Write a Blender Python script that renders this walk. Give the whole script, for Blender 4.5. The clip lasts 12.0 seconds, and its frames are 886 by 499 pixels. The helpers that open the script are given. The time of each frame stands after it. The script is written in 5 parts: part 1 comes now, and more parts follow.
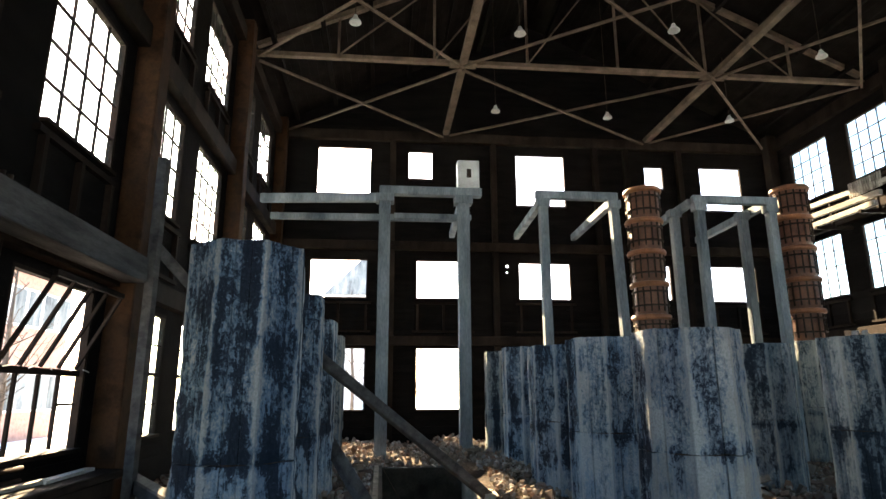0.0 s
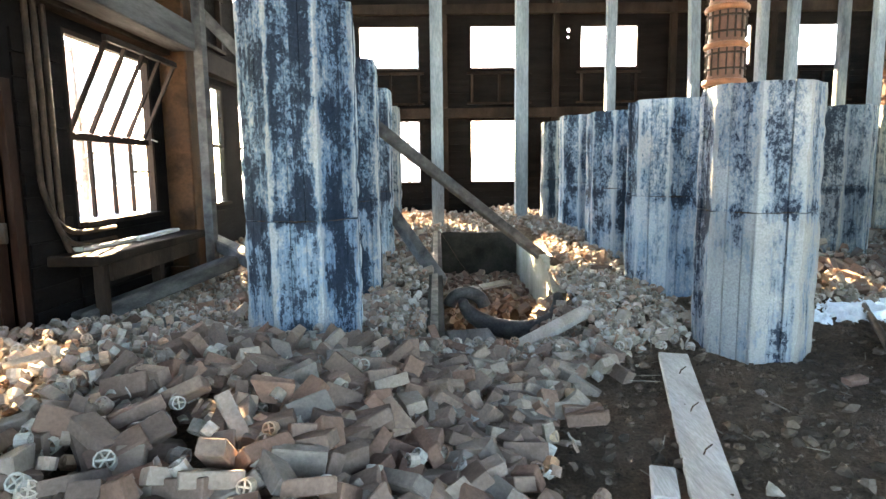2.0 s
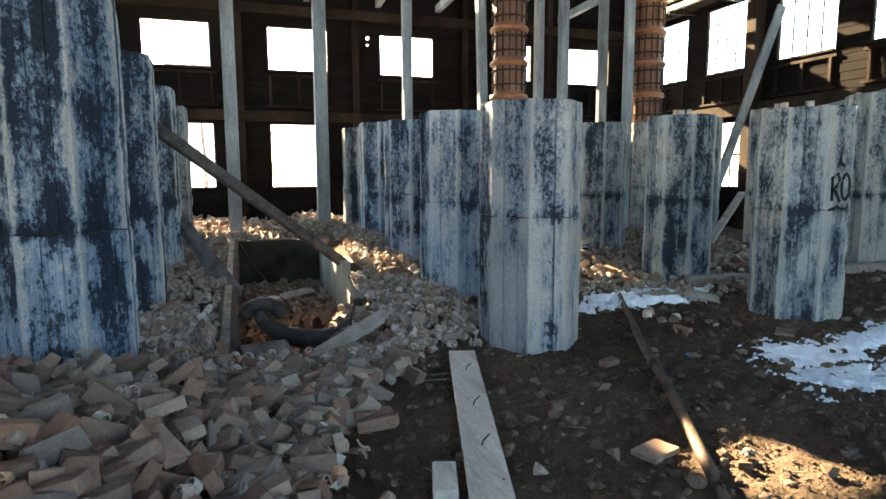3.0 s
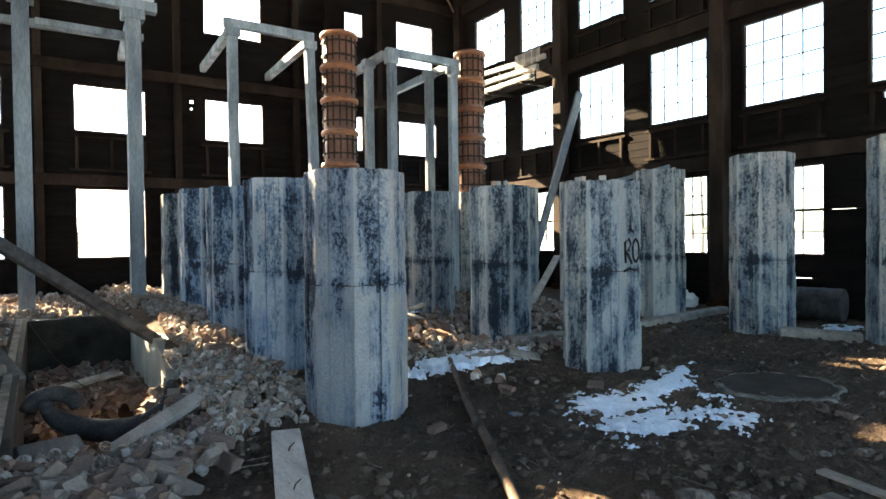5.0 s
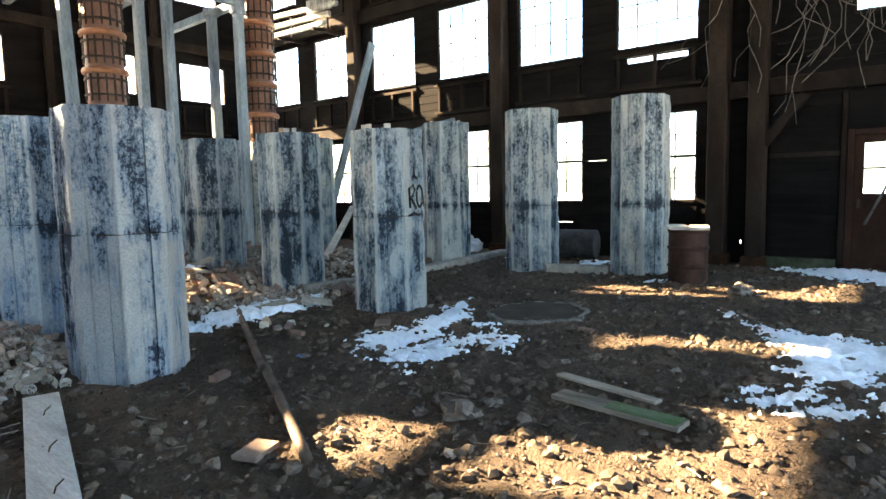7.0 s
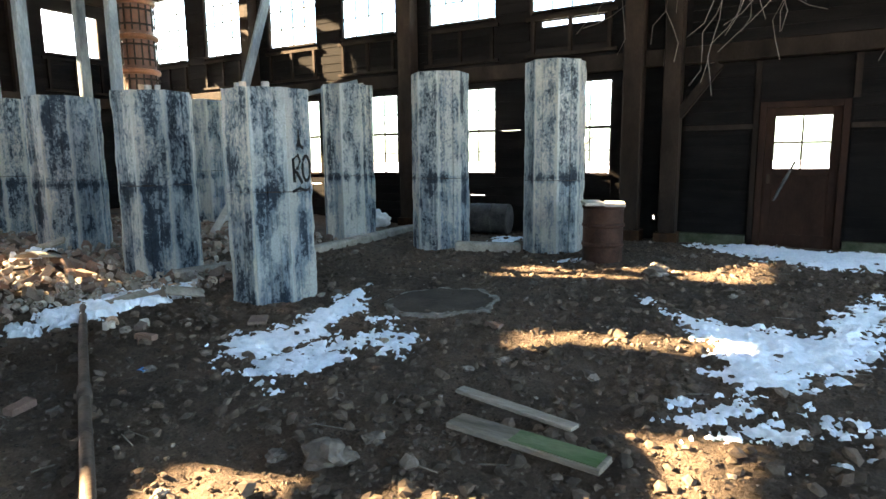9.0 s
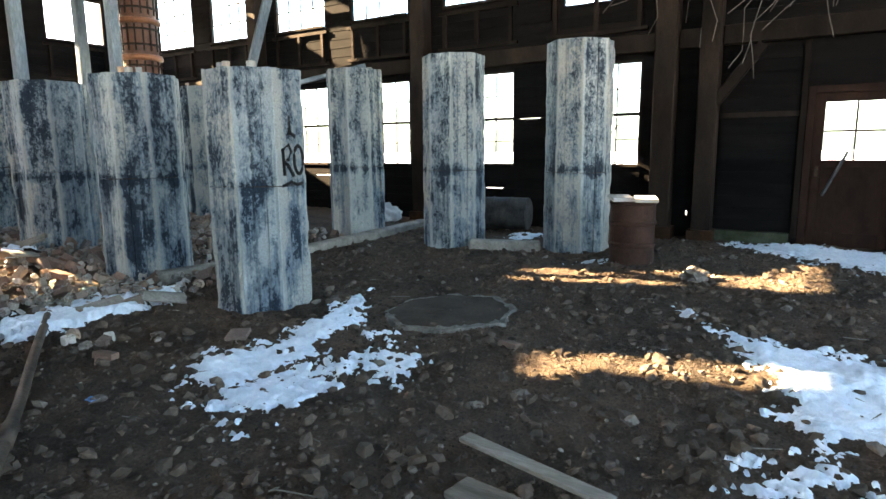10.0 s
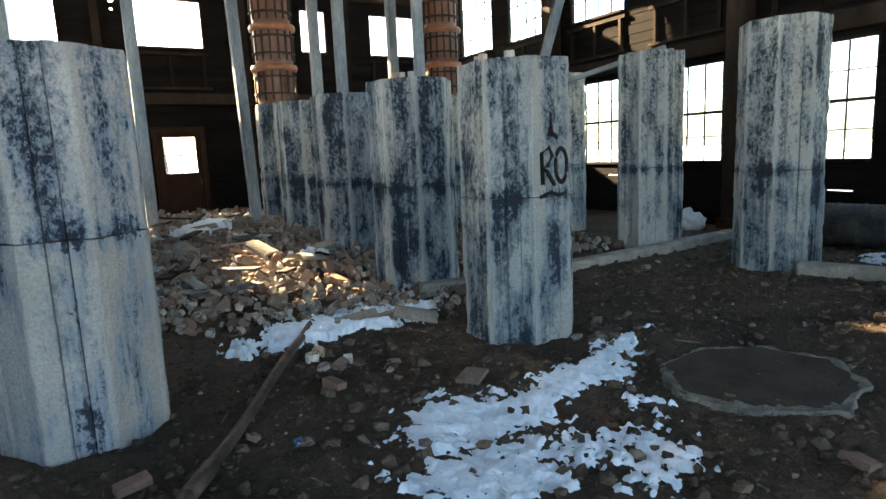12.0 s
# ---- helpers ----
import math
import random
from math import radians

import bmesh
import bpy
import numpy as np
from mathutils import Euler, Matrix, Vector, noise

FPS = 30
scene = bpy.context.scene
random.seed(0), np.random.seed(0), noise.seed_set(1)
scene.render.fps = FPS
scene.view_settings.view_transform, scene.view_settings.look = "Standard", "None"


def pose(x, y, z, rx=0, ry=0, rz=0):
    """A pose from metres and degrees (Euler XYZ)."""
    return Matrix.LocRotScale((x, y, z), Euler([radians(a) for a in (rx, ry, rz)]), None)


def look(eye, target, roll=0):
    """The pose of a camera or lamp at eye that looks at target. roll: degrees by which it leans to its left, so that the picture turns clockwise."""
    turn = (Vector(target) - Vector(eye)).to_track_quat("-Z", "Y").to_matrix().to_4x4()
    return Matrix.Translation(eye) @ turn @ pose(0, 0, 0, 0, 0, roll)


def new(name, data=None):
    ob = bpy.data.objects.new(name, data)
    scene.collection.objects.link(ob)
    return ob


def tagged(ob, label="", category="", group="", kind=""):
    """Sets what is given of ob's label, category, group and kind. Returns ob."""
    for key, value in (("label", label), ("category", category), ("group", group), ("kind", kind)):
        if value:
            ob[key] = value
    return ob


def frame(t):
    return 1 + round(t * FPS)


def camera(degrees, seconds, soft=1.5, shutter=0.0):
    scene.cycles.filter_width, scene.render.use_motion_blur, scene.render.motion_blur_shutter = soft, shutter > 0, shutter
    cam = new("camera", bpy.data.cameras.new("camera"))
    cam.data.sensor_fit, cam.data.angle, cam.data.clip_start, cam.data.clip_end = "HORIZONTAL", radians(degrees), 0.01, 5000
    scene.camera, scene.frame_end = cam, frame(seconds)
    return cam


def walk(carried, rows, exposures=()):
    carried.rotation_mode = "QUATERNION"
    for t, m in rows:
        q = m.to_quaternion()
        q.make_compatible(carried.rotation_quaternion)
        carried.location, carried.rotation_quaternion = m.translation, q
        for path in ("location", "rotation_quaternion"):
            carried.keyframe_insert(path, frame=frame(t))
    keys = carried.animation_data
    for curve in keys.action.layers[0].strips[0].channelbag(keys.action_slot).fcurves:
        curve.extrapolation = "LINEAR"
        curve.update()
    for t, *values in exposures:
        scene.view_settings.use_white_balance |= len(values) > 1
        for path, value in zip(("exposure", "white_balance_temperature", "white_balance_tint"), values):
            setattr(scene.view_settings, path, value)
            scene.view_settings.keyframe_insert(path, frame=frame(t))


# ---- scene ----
cam = camera(72.5, 12.0)
PATH = [
    (0, (0.428, 2.73, 1.529), (0.621, 4.667, 1.991), -0.2),
    (0.4, (0.396, 2.759, 1.465), (0.5, 4.754, 1.564), -0.3),
    (0.5, (0.401, 2.754, 1.458), (0.469, 4.753, 1.472), -0.2),
    (1, (0.37, 2.765, 1.399), (0.333, 4.754, 1.19), 0.0),
    (1.5, (0.361, 2.794, 1.397), (0.307, 4.778, 1.152), -0.4),
    (2, (0.415, 2.823, 1.412), (0.43, 4.806, 1.152), -0.7),
    (2.5, (0.504, 2.804, 1.437), (0.837, 4.759, 1.177), -0.4),
    (3, (0.557, 2.81, 1.429), (1.18, 4.694, 1.18), -0.2),
    (3.2, (0.575, 2.811, 1.431), (1.285, 4.665, 1.188), -0.3),
    (4.8, (0.653, 2.838, 1.435), (1.708, 4.537, 1.411), -0.3),
    (5, (0.684, 2.792, 1.444), (1.785, 4.462, 1.408), -0.7),
    (5.5, (0.719, 2.756, 1.403), (2.013, 4.28, 1.349), -1.4),
    (6, (0.719, 2.712, 1.399), (2.154, 4.102, 1.301), -1.2),
    (6.5, (0.728, 2.629, 1.356), (2.26, 3.903, 1.186), -1.4),
    (6.7, (0.735, 2.595, 1.343), (2.288, 3.842, 1.164), -1.2),
    (8.3, (1.036, 2.815, 1.354), (2.62, 4.006, 1.087), -1.2),
    (8.5, (1.202, 2.897, 1.379), (2.82, 4.038, 1.096), -0.7),
    (9, (1.555, 2.902, 1.376), (3.256, 3.909, 1.077), -0.6),
    (9.5, (1.884, 2.993, 1.389), (3.581, 4.001, 1.065), -0.1),
    (10, (2.212, 3.199, 1.375), (3.877, 4.256, 1.045), -0.6),
    (10.5, (2.554, 3.37, 1.414), (4.171, 4.501, 1.088), -1.1),
    (11, (2.82, 3.472, 1.38), (4.251, 4.834, 1.067), -1.2),
    (11.5, (2.978, 3.613, 1.394), (4.181, 5.178, 1.071), -2.0),
    (12, (3.135, 3.712, 1.414), (4.099, 5.436, 1.099), -2.6),
]
EXPOSURE = 4.52
walk(cam, [(t, look(e, g, r)) for t, e, g, r in PATH], [(t, EXPOSURE + d, k, 10) for t, d, k in ((0.0, -0.82, 6650), (0.4, -0.42, 6650), (0.9, 1.25, 7000), (2.0, 1.28, 7050), (2.5, 0.72, 7250), (3.0, 0.25, 7000), (4.8, 0.12, 6500), (5.5, 0.08, 6350), (6.0, 0.28, 6400), (6.7, 0.60, 6700), (8.5, 0.66, 6850), (9.5, 0.66, 6850), (10.5, 0.78, 6850), (11.0, 0.50, 6850), (12.0, 0.22, 6900))])

# ---- light ----
SUN_DIR = Vector((-0.2516, 0.8557, 0.4475)).normalized()
world = bpy.data.worlds.new("sky")
scene.world = world
world.use_nodes = True
wn = world.node_tree.nodes
wl = world.node_tree.links
sky = wn.new("ShaderNodeTexSky")
sky.sky_type = 'NISHITA'
sky.sun_disc = False
sky.sun_elevation = math.asin(SUN_DIR.z)
sky.sun_rotation = math.atan2(SUN_DIR.x, SUN_DIR.y)
sky.dust_density = 2.0
wn["Background"].inputs["Strength"].default_value = 0.08
wl.new(sky.outputs["Color"], wn["Background"].inputs["Color"])

sun_data = bpy.data.lights.new("sun", 'SUN')
sun_data.energy = 5.0
sun_data.angle = radians(0.55)
sun_data.color = (1.0, 0.75, 0.46)
sun_ob = new("sun", sun_data)
sun_ob.matrix_world = look((0, 0, 30), Vector((0, 0, 30)) - SUN_DIR)


# ---- materials ----
def mat(name, rough=0.9, metal=0.0):
    m = bpy.data.materials.new(name)
    m.use_nodes = True
    nt = m.node_tree
    b = nt.nodes["Principled BSDF"]
    b.inputs["Roughness"].default_value = rough
    b.inputs["Metallic"].default_value = metal
    b.inputs["Specular IOR Level"].default_value = 0.4 if rough < 0.55 else 0.05
    return m, nt, b


def coords(nt, scale=(1, 1, 1), space="Object", shift=False):
    tc = nt.nodes.new("ShaderNodeTexCoord")
    mp = nt.nodes.new("ShaderNodeMapping")
    mp.inputs["Scale"].default_value = scale
    nt.links.new(tc.outputs[space], mp.inputs["Vector"])
    if shift:
        oi = nt.nodes.new("ShaderNodeObjectInfo")
        mu = nt.nodes.new("ShaderNodeMath")
        mu.operation = 'MULTIPLY'
        mu.inputs[1].default_value = 40.0
        nt.links.new(oi.outputs["Random"], mu.inputs[0])
        nt.links.new(mu.outputs[0], mp.inputs["Location"])
    return mp.outputs["Vector"]


def noise_tex(nt, vec, scale, detail=6.0, rough=0.6):
    n = nt.nodes.new("ShaderNodeTexNoise")
    n.inputs["Scale"].default_value = scale
    n.inputs["Detail"].default_value = detail
    n.inputs["Roughness"].default_value = rough
    nt.links.new(vec, n.inputs["Vector"])
    return n.outputs["Fac"]


def ramp(nt, fac, stops):
    r = nt.nodes.new("ShaderNodeValToRGB")
    els = r.color_ramp.elements
    while len(els) < len(stops):
        els.new(0.5)
    for e, (p, c) in zip(els, stops):
        e.position = p
        e.color = (*c, 1) if len(c) == 3 else c
    nt.links.new(fac, r.inputs["Fac"])
    return r.outputs["Color"]


def grey(v):
    return (v, v, v)


def mix(nt, fac, a, b, mode='MIX'):
    m = nt.nodes.new("ShaderNodeMix")
    m.data_type = 'RGBA'
    m.blend_type = mode
    for sock, val in ((m.inputs[0], fac), (m.inputs[6], a), (m.inputs[7], b)):
        if isinstance(val, (int, float)):
            sock.default_value = val
        elif isinstance(val, tuple):
            sock.default_value = (*val, 1)
        else:
            nt.links.new(val, sock)
    return m.outputs[2]


def bump(nt, b, fac, strength=0.5, dist=0.02):
    bp = nt.nodes.new("ShaderNodeBump")
    bp.inputs["Strength"].default_value = strength
    bp.inputs["Distance"].default_value = dist
    nt.links.new(fac, bp.inputs["Height"])
    nt.links.new(bp.outputs["Normal"], b.inputs["Normal"])


def base(nt, b, col):
    nt.links.new(col, b.inputs["Base Color"])


def simple_mat(name, c1, c2, scale=6.0, rough=0.9, metal=0.0, stretch=(1, 1, 1), bump_s=0.4, dist=0.01, c3=None, rand=0.0, fine=40.0):
    """Two or three tones broken by coarse and fine noise, with fine relief."""
    m, nt, b = mat(name, rough, metal)
    v = coords(nt, stretch, shift=True)
    big = noise_tex(nt, v, scale, 5)
    small = noise_tex(nt, v, fine, 4)
    stops = [(0.3, c1), (0.7, c2)] if c3 is None else [(0.28, c1), (0.5, c2), (0.68, c3)]
    col = ramp(nt, big, stops)
    col = mix(nt, 0.45, col, ramp(nt, small, [(0.3, grey(0.35)), (0.7, grey(0.75))]), 'OVERLAY')
    if rand:
        oi = nt.nodes.new("ShaderNodeObjectInfo")
        col = mix(nt, rand, col, ramp(nt, oi.outputs["Random"], [(0.0, grey(0.15)), (1.0, grey(0.85))]), 'OVERLAY')
    base(nt, b, col)
    bump(nt, b, small, bump_s, dist)
    return m


def island_mat(name, stops, rough=0.9, fine=60.0):
    """A tone for each loose piece of a joined mesh."""
    m, nt, b = mat(name, rough)
    g = nt.nodes.new("ShaderNodeNewGeometry")
    col = ramp(nt, g.outputs["Random Per Island"], stops)
    v = coords(nt)
    small = noise_tex(nt, v, fine, 4)
    col = mix(nt, 0.5, col, ramp(nt, small, [(0.3, grey(0.3)), (0.7, grey(0.7))]), 'OVERLAY')
    base(nt, b, col)
    bump(nt, b, small, 0.4, 0.004)
    return m


def object_mat(name, stops, rough=0.9, fine=60.0):
    """A tone for each object."""
    m, nt, b = mat(name, rough)
    oi = nt.nodes.new("ShaderNodeObjectInfo")
    col = ramp(nt, oi.outputs["Random"], stops)
    v = coords(nt)
    big = noise_tex(nt, v, 12.0, 4)
    small = noise_tex(nt, v, fine, 4)
    col = mix(nt, 0.5, col, ramp(nt, big, [(0.3, grey(0.35)), (0.7, grey(0.65))]), 'OVERLAY')
    col = mix(nt, 0.4, col, ramp(nt, small, [(0.3, grey(0.3)), (0.7, grey(0.7))]), 'OVERLAY')
    base(nt, b, col)
    bump(nt, b, small, 0.4, 0.004)
    return m


def pillar_mat(name, pale, paint, dark, cover, flaky=1.0):
    """Blue-black paint over a blue-grey wash, flaked off pale board-marked concrete."""
    m, nt, b = mat(name, 0.85)

    def math_node(op, a, c=None, d=None):
        n = nt.nodes.new("ShaderNodeMath")
        n.operation = op
        for sock, val in zip(n.inputs, (a, c, d)):
            if val is None:
                continue
            if isinstance(val, (int, float)):
                sock.default_value = val
            else:
                nt.links.new(val, sock)
        return n.outputs[0]
    # both lifts of a pillar share one pattern, so that runs cross the joint
    oi = nt.nodes.new("ShaderNodeObjectInfo")
    own = nt.nodes.new("ShaderNodeTexWhiteNoise")
    own.noise_dimensions = '3D'
    nt.links.new(oi.outputs["Location"], own.inputs["Vector"])
    far = nt.nodes.new("ShaderNodeVectorMath")
    far.operation = 'SCALE'
    far.inputs["Scale"].default_value = 40.0
    nt.links.new(own.outputs["Color"], far.inputs[0])

    def shifted(scale):
        tc_ = nt.nodes.new("ShaderNodeTexCoord")
        mp = nt.nodes.new("ShaderNodeMapping")
        mp.inputs["Scale"].default_value = scale
        nt.links.new(tc_.outputs["Object"], mp.inputs["Vector"])
        nt.links.new(far.outputs[0], mp.inputs["Location"])
        return mp.outputs["Vector"]

    def per_index(idx, salt):
        """A fixed random value for each face or board of each pillar."""
        cmb = nt.nodes.new("ShaderNodeCombineXYZ")
        nt.links.new(idx, cmb.inputs["X"])
        nt.links.new(own.outputs["Value"], cmb.inputs["Y"])
        cmb.inputs["Z"].default_value = salt
        w = nt.nodes.new("ShaderNodeTexWhiteNoise")
        w.noise_dimensions = '3D'
        nt.links.new(cmb.outputs[0], w.inputs["Vector"])
        return w.outputs["Value"]
    streak = noise_tex(nt, shifted((6, 6, 0.8)), 1.3, 4, 0.55)
    thin = noise_tex(nt, shifted((26, 26, 1.6)), 1.3, 5, 0.6)
    patch = noise_tex(nt, shifted((1.6, 1.6, 1.0)), 2.0, 3, 0.5)
    blob = noise_tex(nt, shifted((1, 1, 0.5)), 6.5, 5, 0.65)
    flake = noise_tex(nt, shifted((1, 1, 0.7)), 30.0, 8, 0.85)
    fine = noise_tex(nt, shifted((1, 1, 1)), 70.0, 5, 0.7)
    tc = nt.nodes.new("ShaderNodeTexCoord")
    sep = nt.nodes.new("ShaderNodeSeparateXYZ")
    nt.links.new(tc.outputs["Object"], sep.inputs[0])
    angle = math_node('ARCTAN2', sep.outputs["Y"], sep.outputs["X"])
    turn8 = math_node('MULTIPLY_ADD', angle, 8 / (2 * math.pi), 20.5)
    face = per_index(math_node('FLOOR', turn8), 1.0)
    warm = per_index(math_node('FLOOR', turn8), 5.0)
    jit = math_node('MULTIPLY_ADD', thin, 0.16, -0.08)
    board = math_node('FLOOR', math_node('ADD', math_node('MULTIPLY_ADD', angle, 24 / (2 * math.pi), 61.5), jit))
    strip = per_index(board, 3.0)
    # chipped corners show the concrete
    frc = math_node('FRACT', turn8)
    corner = math_node('MINIMUM', frc, math_node('SUBTRACT', 1.0, frc))
    corner = math_node('ADD', corner, math_node('MULTIPLY_ADD', blob, 0.16, -0.08))
    edge = ramp(nt, corner, [(0.02, grey(1)), (0.11, grey(0))])
    f = cover - 0.545 + 0.42 * (1 - flaky)
    for src, k in ((strip, 0.07), (face, 0.14), (flake, 1.50 * flaky), (blob, 0.72), (patch, 0.58 + 0.6 * (1 - flaky)), (streak, 0.42), (thin, 0.08), (edge, -0.30)):
        f = math_node('MULTIPLY_ADD', src, k, f)
    # paint has run together along the joint between the lifts
    seam = math_node('ABSOLUTE', math_node('SUBTRACT', sep.outputs["Z"], 1.08))
    seam = math_node('MULTIPLY', ramp(nt, seam, [(0.0, grey(1)), (0.09, grey(0))]), streak)
    f = math_node('MULTIPLY_ADD', seam, 0.30, f)
    cool = ramp(nt, fine, [(0.32, tuple(c * 0.62 for c in pale)), (0.6, pale)])
    tan = ramp(nt, fine, [(0.32, (pale[0] * 0.62, pale[1] * 0.56, pale[2] * 0.52)), (0.6, (pale[0], pale[1] * 0.93, pale[2] * 0.86))])
    conc = mix(nt, ramp(nt, warm, [(0.45, grey(0)), (0.62, grey(1))]), cool, tan)
    conc = mix(nt, ramp(nt, patch, [(0.40, grey(0)), (0.66, grey(0.6))]), conc, tuple(c * 0.6 for c in pale))
    wash = ramp(nt, thin, [(0.30, tuple(c * 1.35 for c in paint)), (0.5, paint), (0.70, tuple(c * 0.5 for c in paint))])
    k = math_node('MULTIPLY', f, 0.5)
    col = mix(nt, ramp(nt, k, [(0.515, grey(0)), (0.580, grey(1))]), conc, wash)
    col = mix(nt, ramp(nt, k, [(0.616, grey(0)), (0.634, grey(1))]), col, mix(nt, ramp(nt, flake, [(0.45, grey(0)), (0.62, grey(1))]), dark, tuple(c * 1.9 for c in dark)))
    # a random tone for each face, from cool and dark to warm and pale
    col = mix(nt, 1.0, col, ramp(nt, per_index(math_node('FLOOR', turn8), 9.0), [(0.0, (0.55, 0.60, 0.66)), (0.5, (0.84, 0.86, 0.88)), (1.0, (1.0, 0.98, 0.95))]), 'MULTIPLY')
    base(nt, b, col)
    relief = math_node('MULTIPLY_ADD', fine, 0.35, f)
    bump(nt, b, relief, 0.55, 0.022)
    return m


M_PILLAR = pillar_mat("peeling_blue_paint", (0.46, 0.50, 0.53), (0.135, 0.200, 0.270), (0.017, 0.024, 0.036), 0.025)
M_PILLAR_LOW = pillar_mat("thin_blue_wash", (0.43, 0.48, 0.53), (0.175, 0.245, 0.325), (0.019, 0.027, 0.041), 0.0, 0.7)
M_PILLAR_PALE = pillar_mat("pale_peeling_paint", (0.50, 0.495, 0.48), (0.190, 0.230, 0.275), (0.019, 0.025, 0.037), -0.045)
M_PILLAR_PALE_LOW = pillar_mat("bare_pale_concrete", (0.45, 0.435, 0.415), (0.235, 0.265, 0.30), (0.021, 0.027, 0.039), -0.075, 0.7)
M_PILLAR_GREEN = pillar_mat("stained_grey_concrete", (0.50, 0.52, 0.50), (0.185, 0.220, 0.24), (0.022, 0.029, 0.038), -0.055)
M_PILLAR_GREEN_LOW = pillar_mat("grey_washed_concrete", (0.44, 0.465, 0.45), (0.165, 0.200, 0.225), (0.021, 0.029, 0.039), -0.04, 0.65)
LOWER = {M_PILLAR: M_PILLAR_LOW, M_PILLAR_PALE: M_PILLAR_PALE_LOW, M_PILLAR_GREEN: M_PILLAR_GREEN_LOW}
M_STEEL_BLUE = simple_mat("weathered_grey_blue_timber", (0.07, 0.09, 0.11), (0.25, 0.29, 0.315), 2.5, 0.8, 0.0, (1, 1, 0.25), 0.4, 0.004, rand=0.25)
# wall boards: a near-black base, under one percent
M_WALL = simple_mat("near_black_board", (0.0028, 0.0027, 0.0028), (0.0095, 0.0082, 0.0078), 2.0, 0.9, 0.0, (0.5, 0.5, 3), 0.5, 0.01, rand=0.3)
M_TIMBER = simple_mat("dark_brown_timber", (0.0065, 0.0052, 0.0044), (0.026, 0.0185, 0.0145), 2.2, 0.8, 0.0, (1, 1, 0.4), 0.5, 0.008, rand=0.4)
M_RUST = simple_mat("rusty_steel", (0.011, 0.007, 0.005), (0.042, 0.022, 0.012), 3.0, 0.75, 0.2, (1, 1, 1), 0.5, 0.006, c3=(0.024, 0.015, 0.011), rand=0.2)
# roof boards and purlins: a near-black base of about one percent
M_ROOF = simple_mat("near_black_roof_board", (0.004, 0.0035, 0.003), (0.011, 0.009, 0.008), 2.0, 0.95, rand=0.2)
M_TRUSS = simple_mat("dusty_iron", (0.06, 0.045, 0.035), (0.16, 0.12, 0.09), 3.0, 0.75, 0.1, rand=0.3)
M_CONC = simple_mat("stained_concrete", (0.20, 0.21, 0.18), (0.38, 0.38, 0.34), 2.0, 0.92, 0.0, (1, 1, 0.5), 0.5, 0.01)
M_PLANK = simple_mat("grey_weathered_plank", (0.22, 0.21, 0.19), (0.40, 0.39, 0.37), 2.5, 0.9, 0.0, (3, 0.4, 3), 0.5, 0.006, rand=0.4)
M_OLDPLANK = simple_mat("brown_grey_old_plank", (0.085, 0.075, 0.060), (0.23, 0.205, 0.17), 2.5, 0.9, 0.0, (3, 0.4, 3), 0.6, 0.006, rand=0.3)
M_DARKPLANK = simple_mat("dark_weathered_timber", (0.03, 0.03, 0.032), (0.11, 0.11, 0.108), 2.5, 0.9, 0.0, (3, 0.4, 3), 0.5, 0.006, rand=0.4)
M_TERRA = simple_mat("glazed_brown_stoneware", (0.060, 0.026, 0.017), (0.16, 0.066, 0.036), 3.0, 0.45, 0.0, (1, 1, 1), 0.3, 0.005, rand=0.3)
M_TERRA_BAND = simple_mat("orange_stoneware_rim", (0.12, 0.048, 0.022), (0.26, 0.105, 0.045), 4.0, 0.5, 0.0, rand=0.3)
M_IRON = simple_mat("black_iron_strap", (0.02, 0.016, 0.013), (0.06, 0.042, 0.032), 6.0, 0.7, 0.4)
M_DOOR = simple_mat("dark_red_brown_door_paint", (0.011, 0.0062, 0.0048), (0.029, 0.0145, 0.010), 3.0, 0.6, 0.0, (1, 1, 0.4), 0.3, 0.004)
M_YARD = simple_mat("fresh_yard_snow", (0.80, 0.85, 0.91), (0.93, 0.95, 0.97), 9.0, 0.7, 0.0, (1, 1, 1), 0.6, 0.03)
M_SNOW = simple_mat("old_snow", (0.56, 0.63, 0.71), (0.74, 0.79, 0.85), 9.0, 0.7, 0.0, (1, 1, 1), 0.6, 0.03)
M_BARREL = simple_mat("brown_rusted_drum", (0.020, 0.0125, 0.0105), (0.058, 0.032, 0.024), 4.0, 0.65, 0.3)
M_PIPE = simple_mat("dull_brown_pipe", (0.035, 0.027, 0.022), (0.10, 0.075, 0.058), 5.0, 0.6, 0.3)
M_RUBBER = simple_mat("dark_hose_rubber", (0.02, 0.02, 0.022), (0.07, 0.068, 0.065), 5.0, 0.6)
M_RIM = simple_mat("worn_dirty_concrete", (0.065, 0.060, 0.051), (0.20, 0.185, 0.16), 7.0, 0.95)
M_PLINTH = simple_mat("mossy_dark_concrete", (0.020, 0.026, 0.014), (0.065, 0.068, 0.048), 4.0, 0.95)
M_FILL = simple_mat("dark_smooth_fill", (0.032, 0.026, 0.021), (0.066, 0.052, 0.040), 3.0, 0.95, bump_s=0.5, dist=0.008)
M_SHARD = simple_mat("grey_stoneware_shard", (0.14, 0.125, 0.105), (0.27, 0.25, 0.215), 5.0, 0.8)
# near-black base for the side and end walls of the pit
M_PITWALL = simple_mat("near_black_concrete", (0.012, 0.012, 0.011), (0.05, 0.048, 0.042), 2.0)
# haze and glare over the far house are put into this pale brick tone
M_OUT_BRICK = simple_mat("hazed_red_brick", (0.32, 0.20, 0.17), (0.42, 0.28, 0.24), 8.0)
M_WHITE = simple_mat("dirty_white_enamel", (0.45, 0.46, 0.46), (0.66, 0.67, 0.66), 4.0, 0.5)
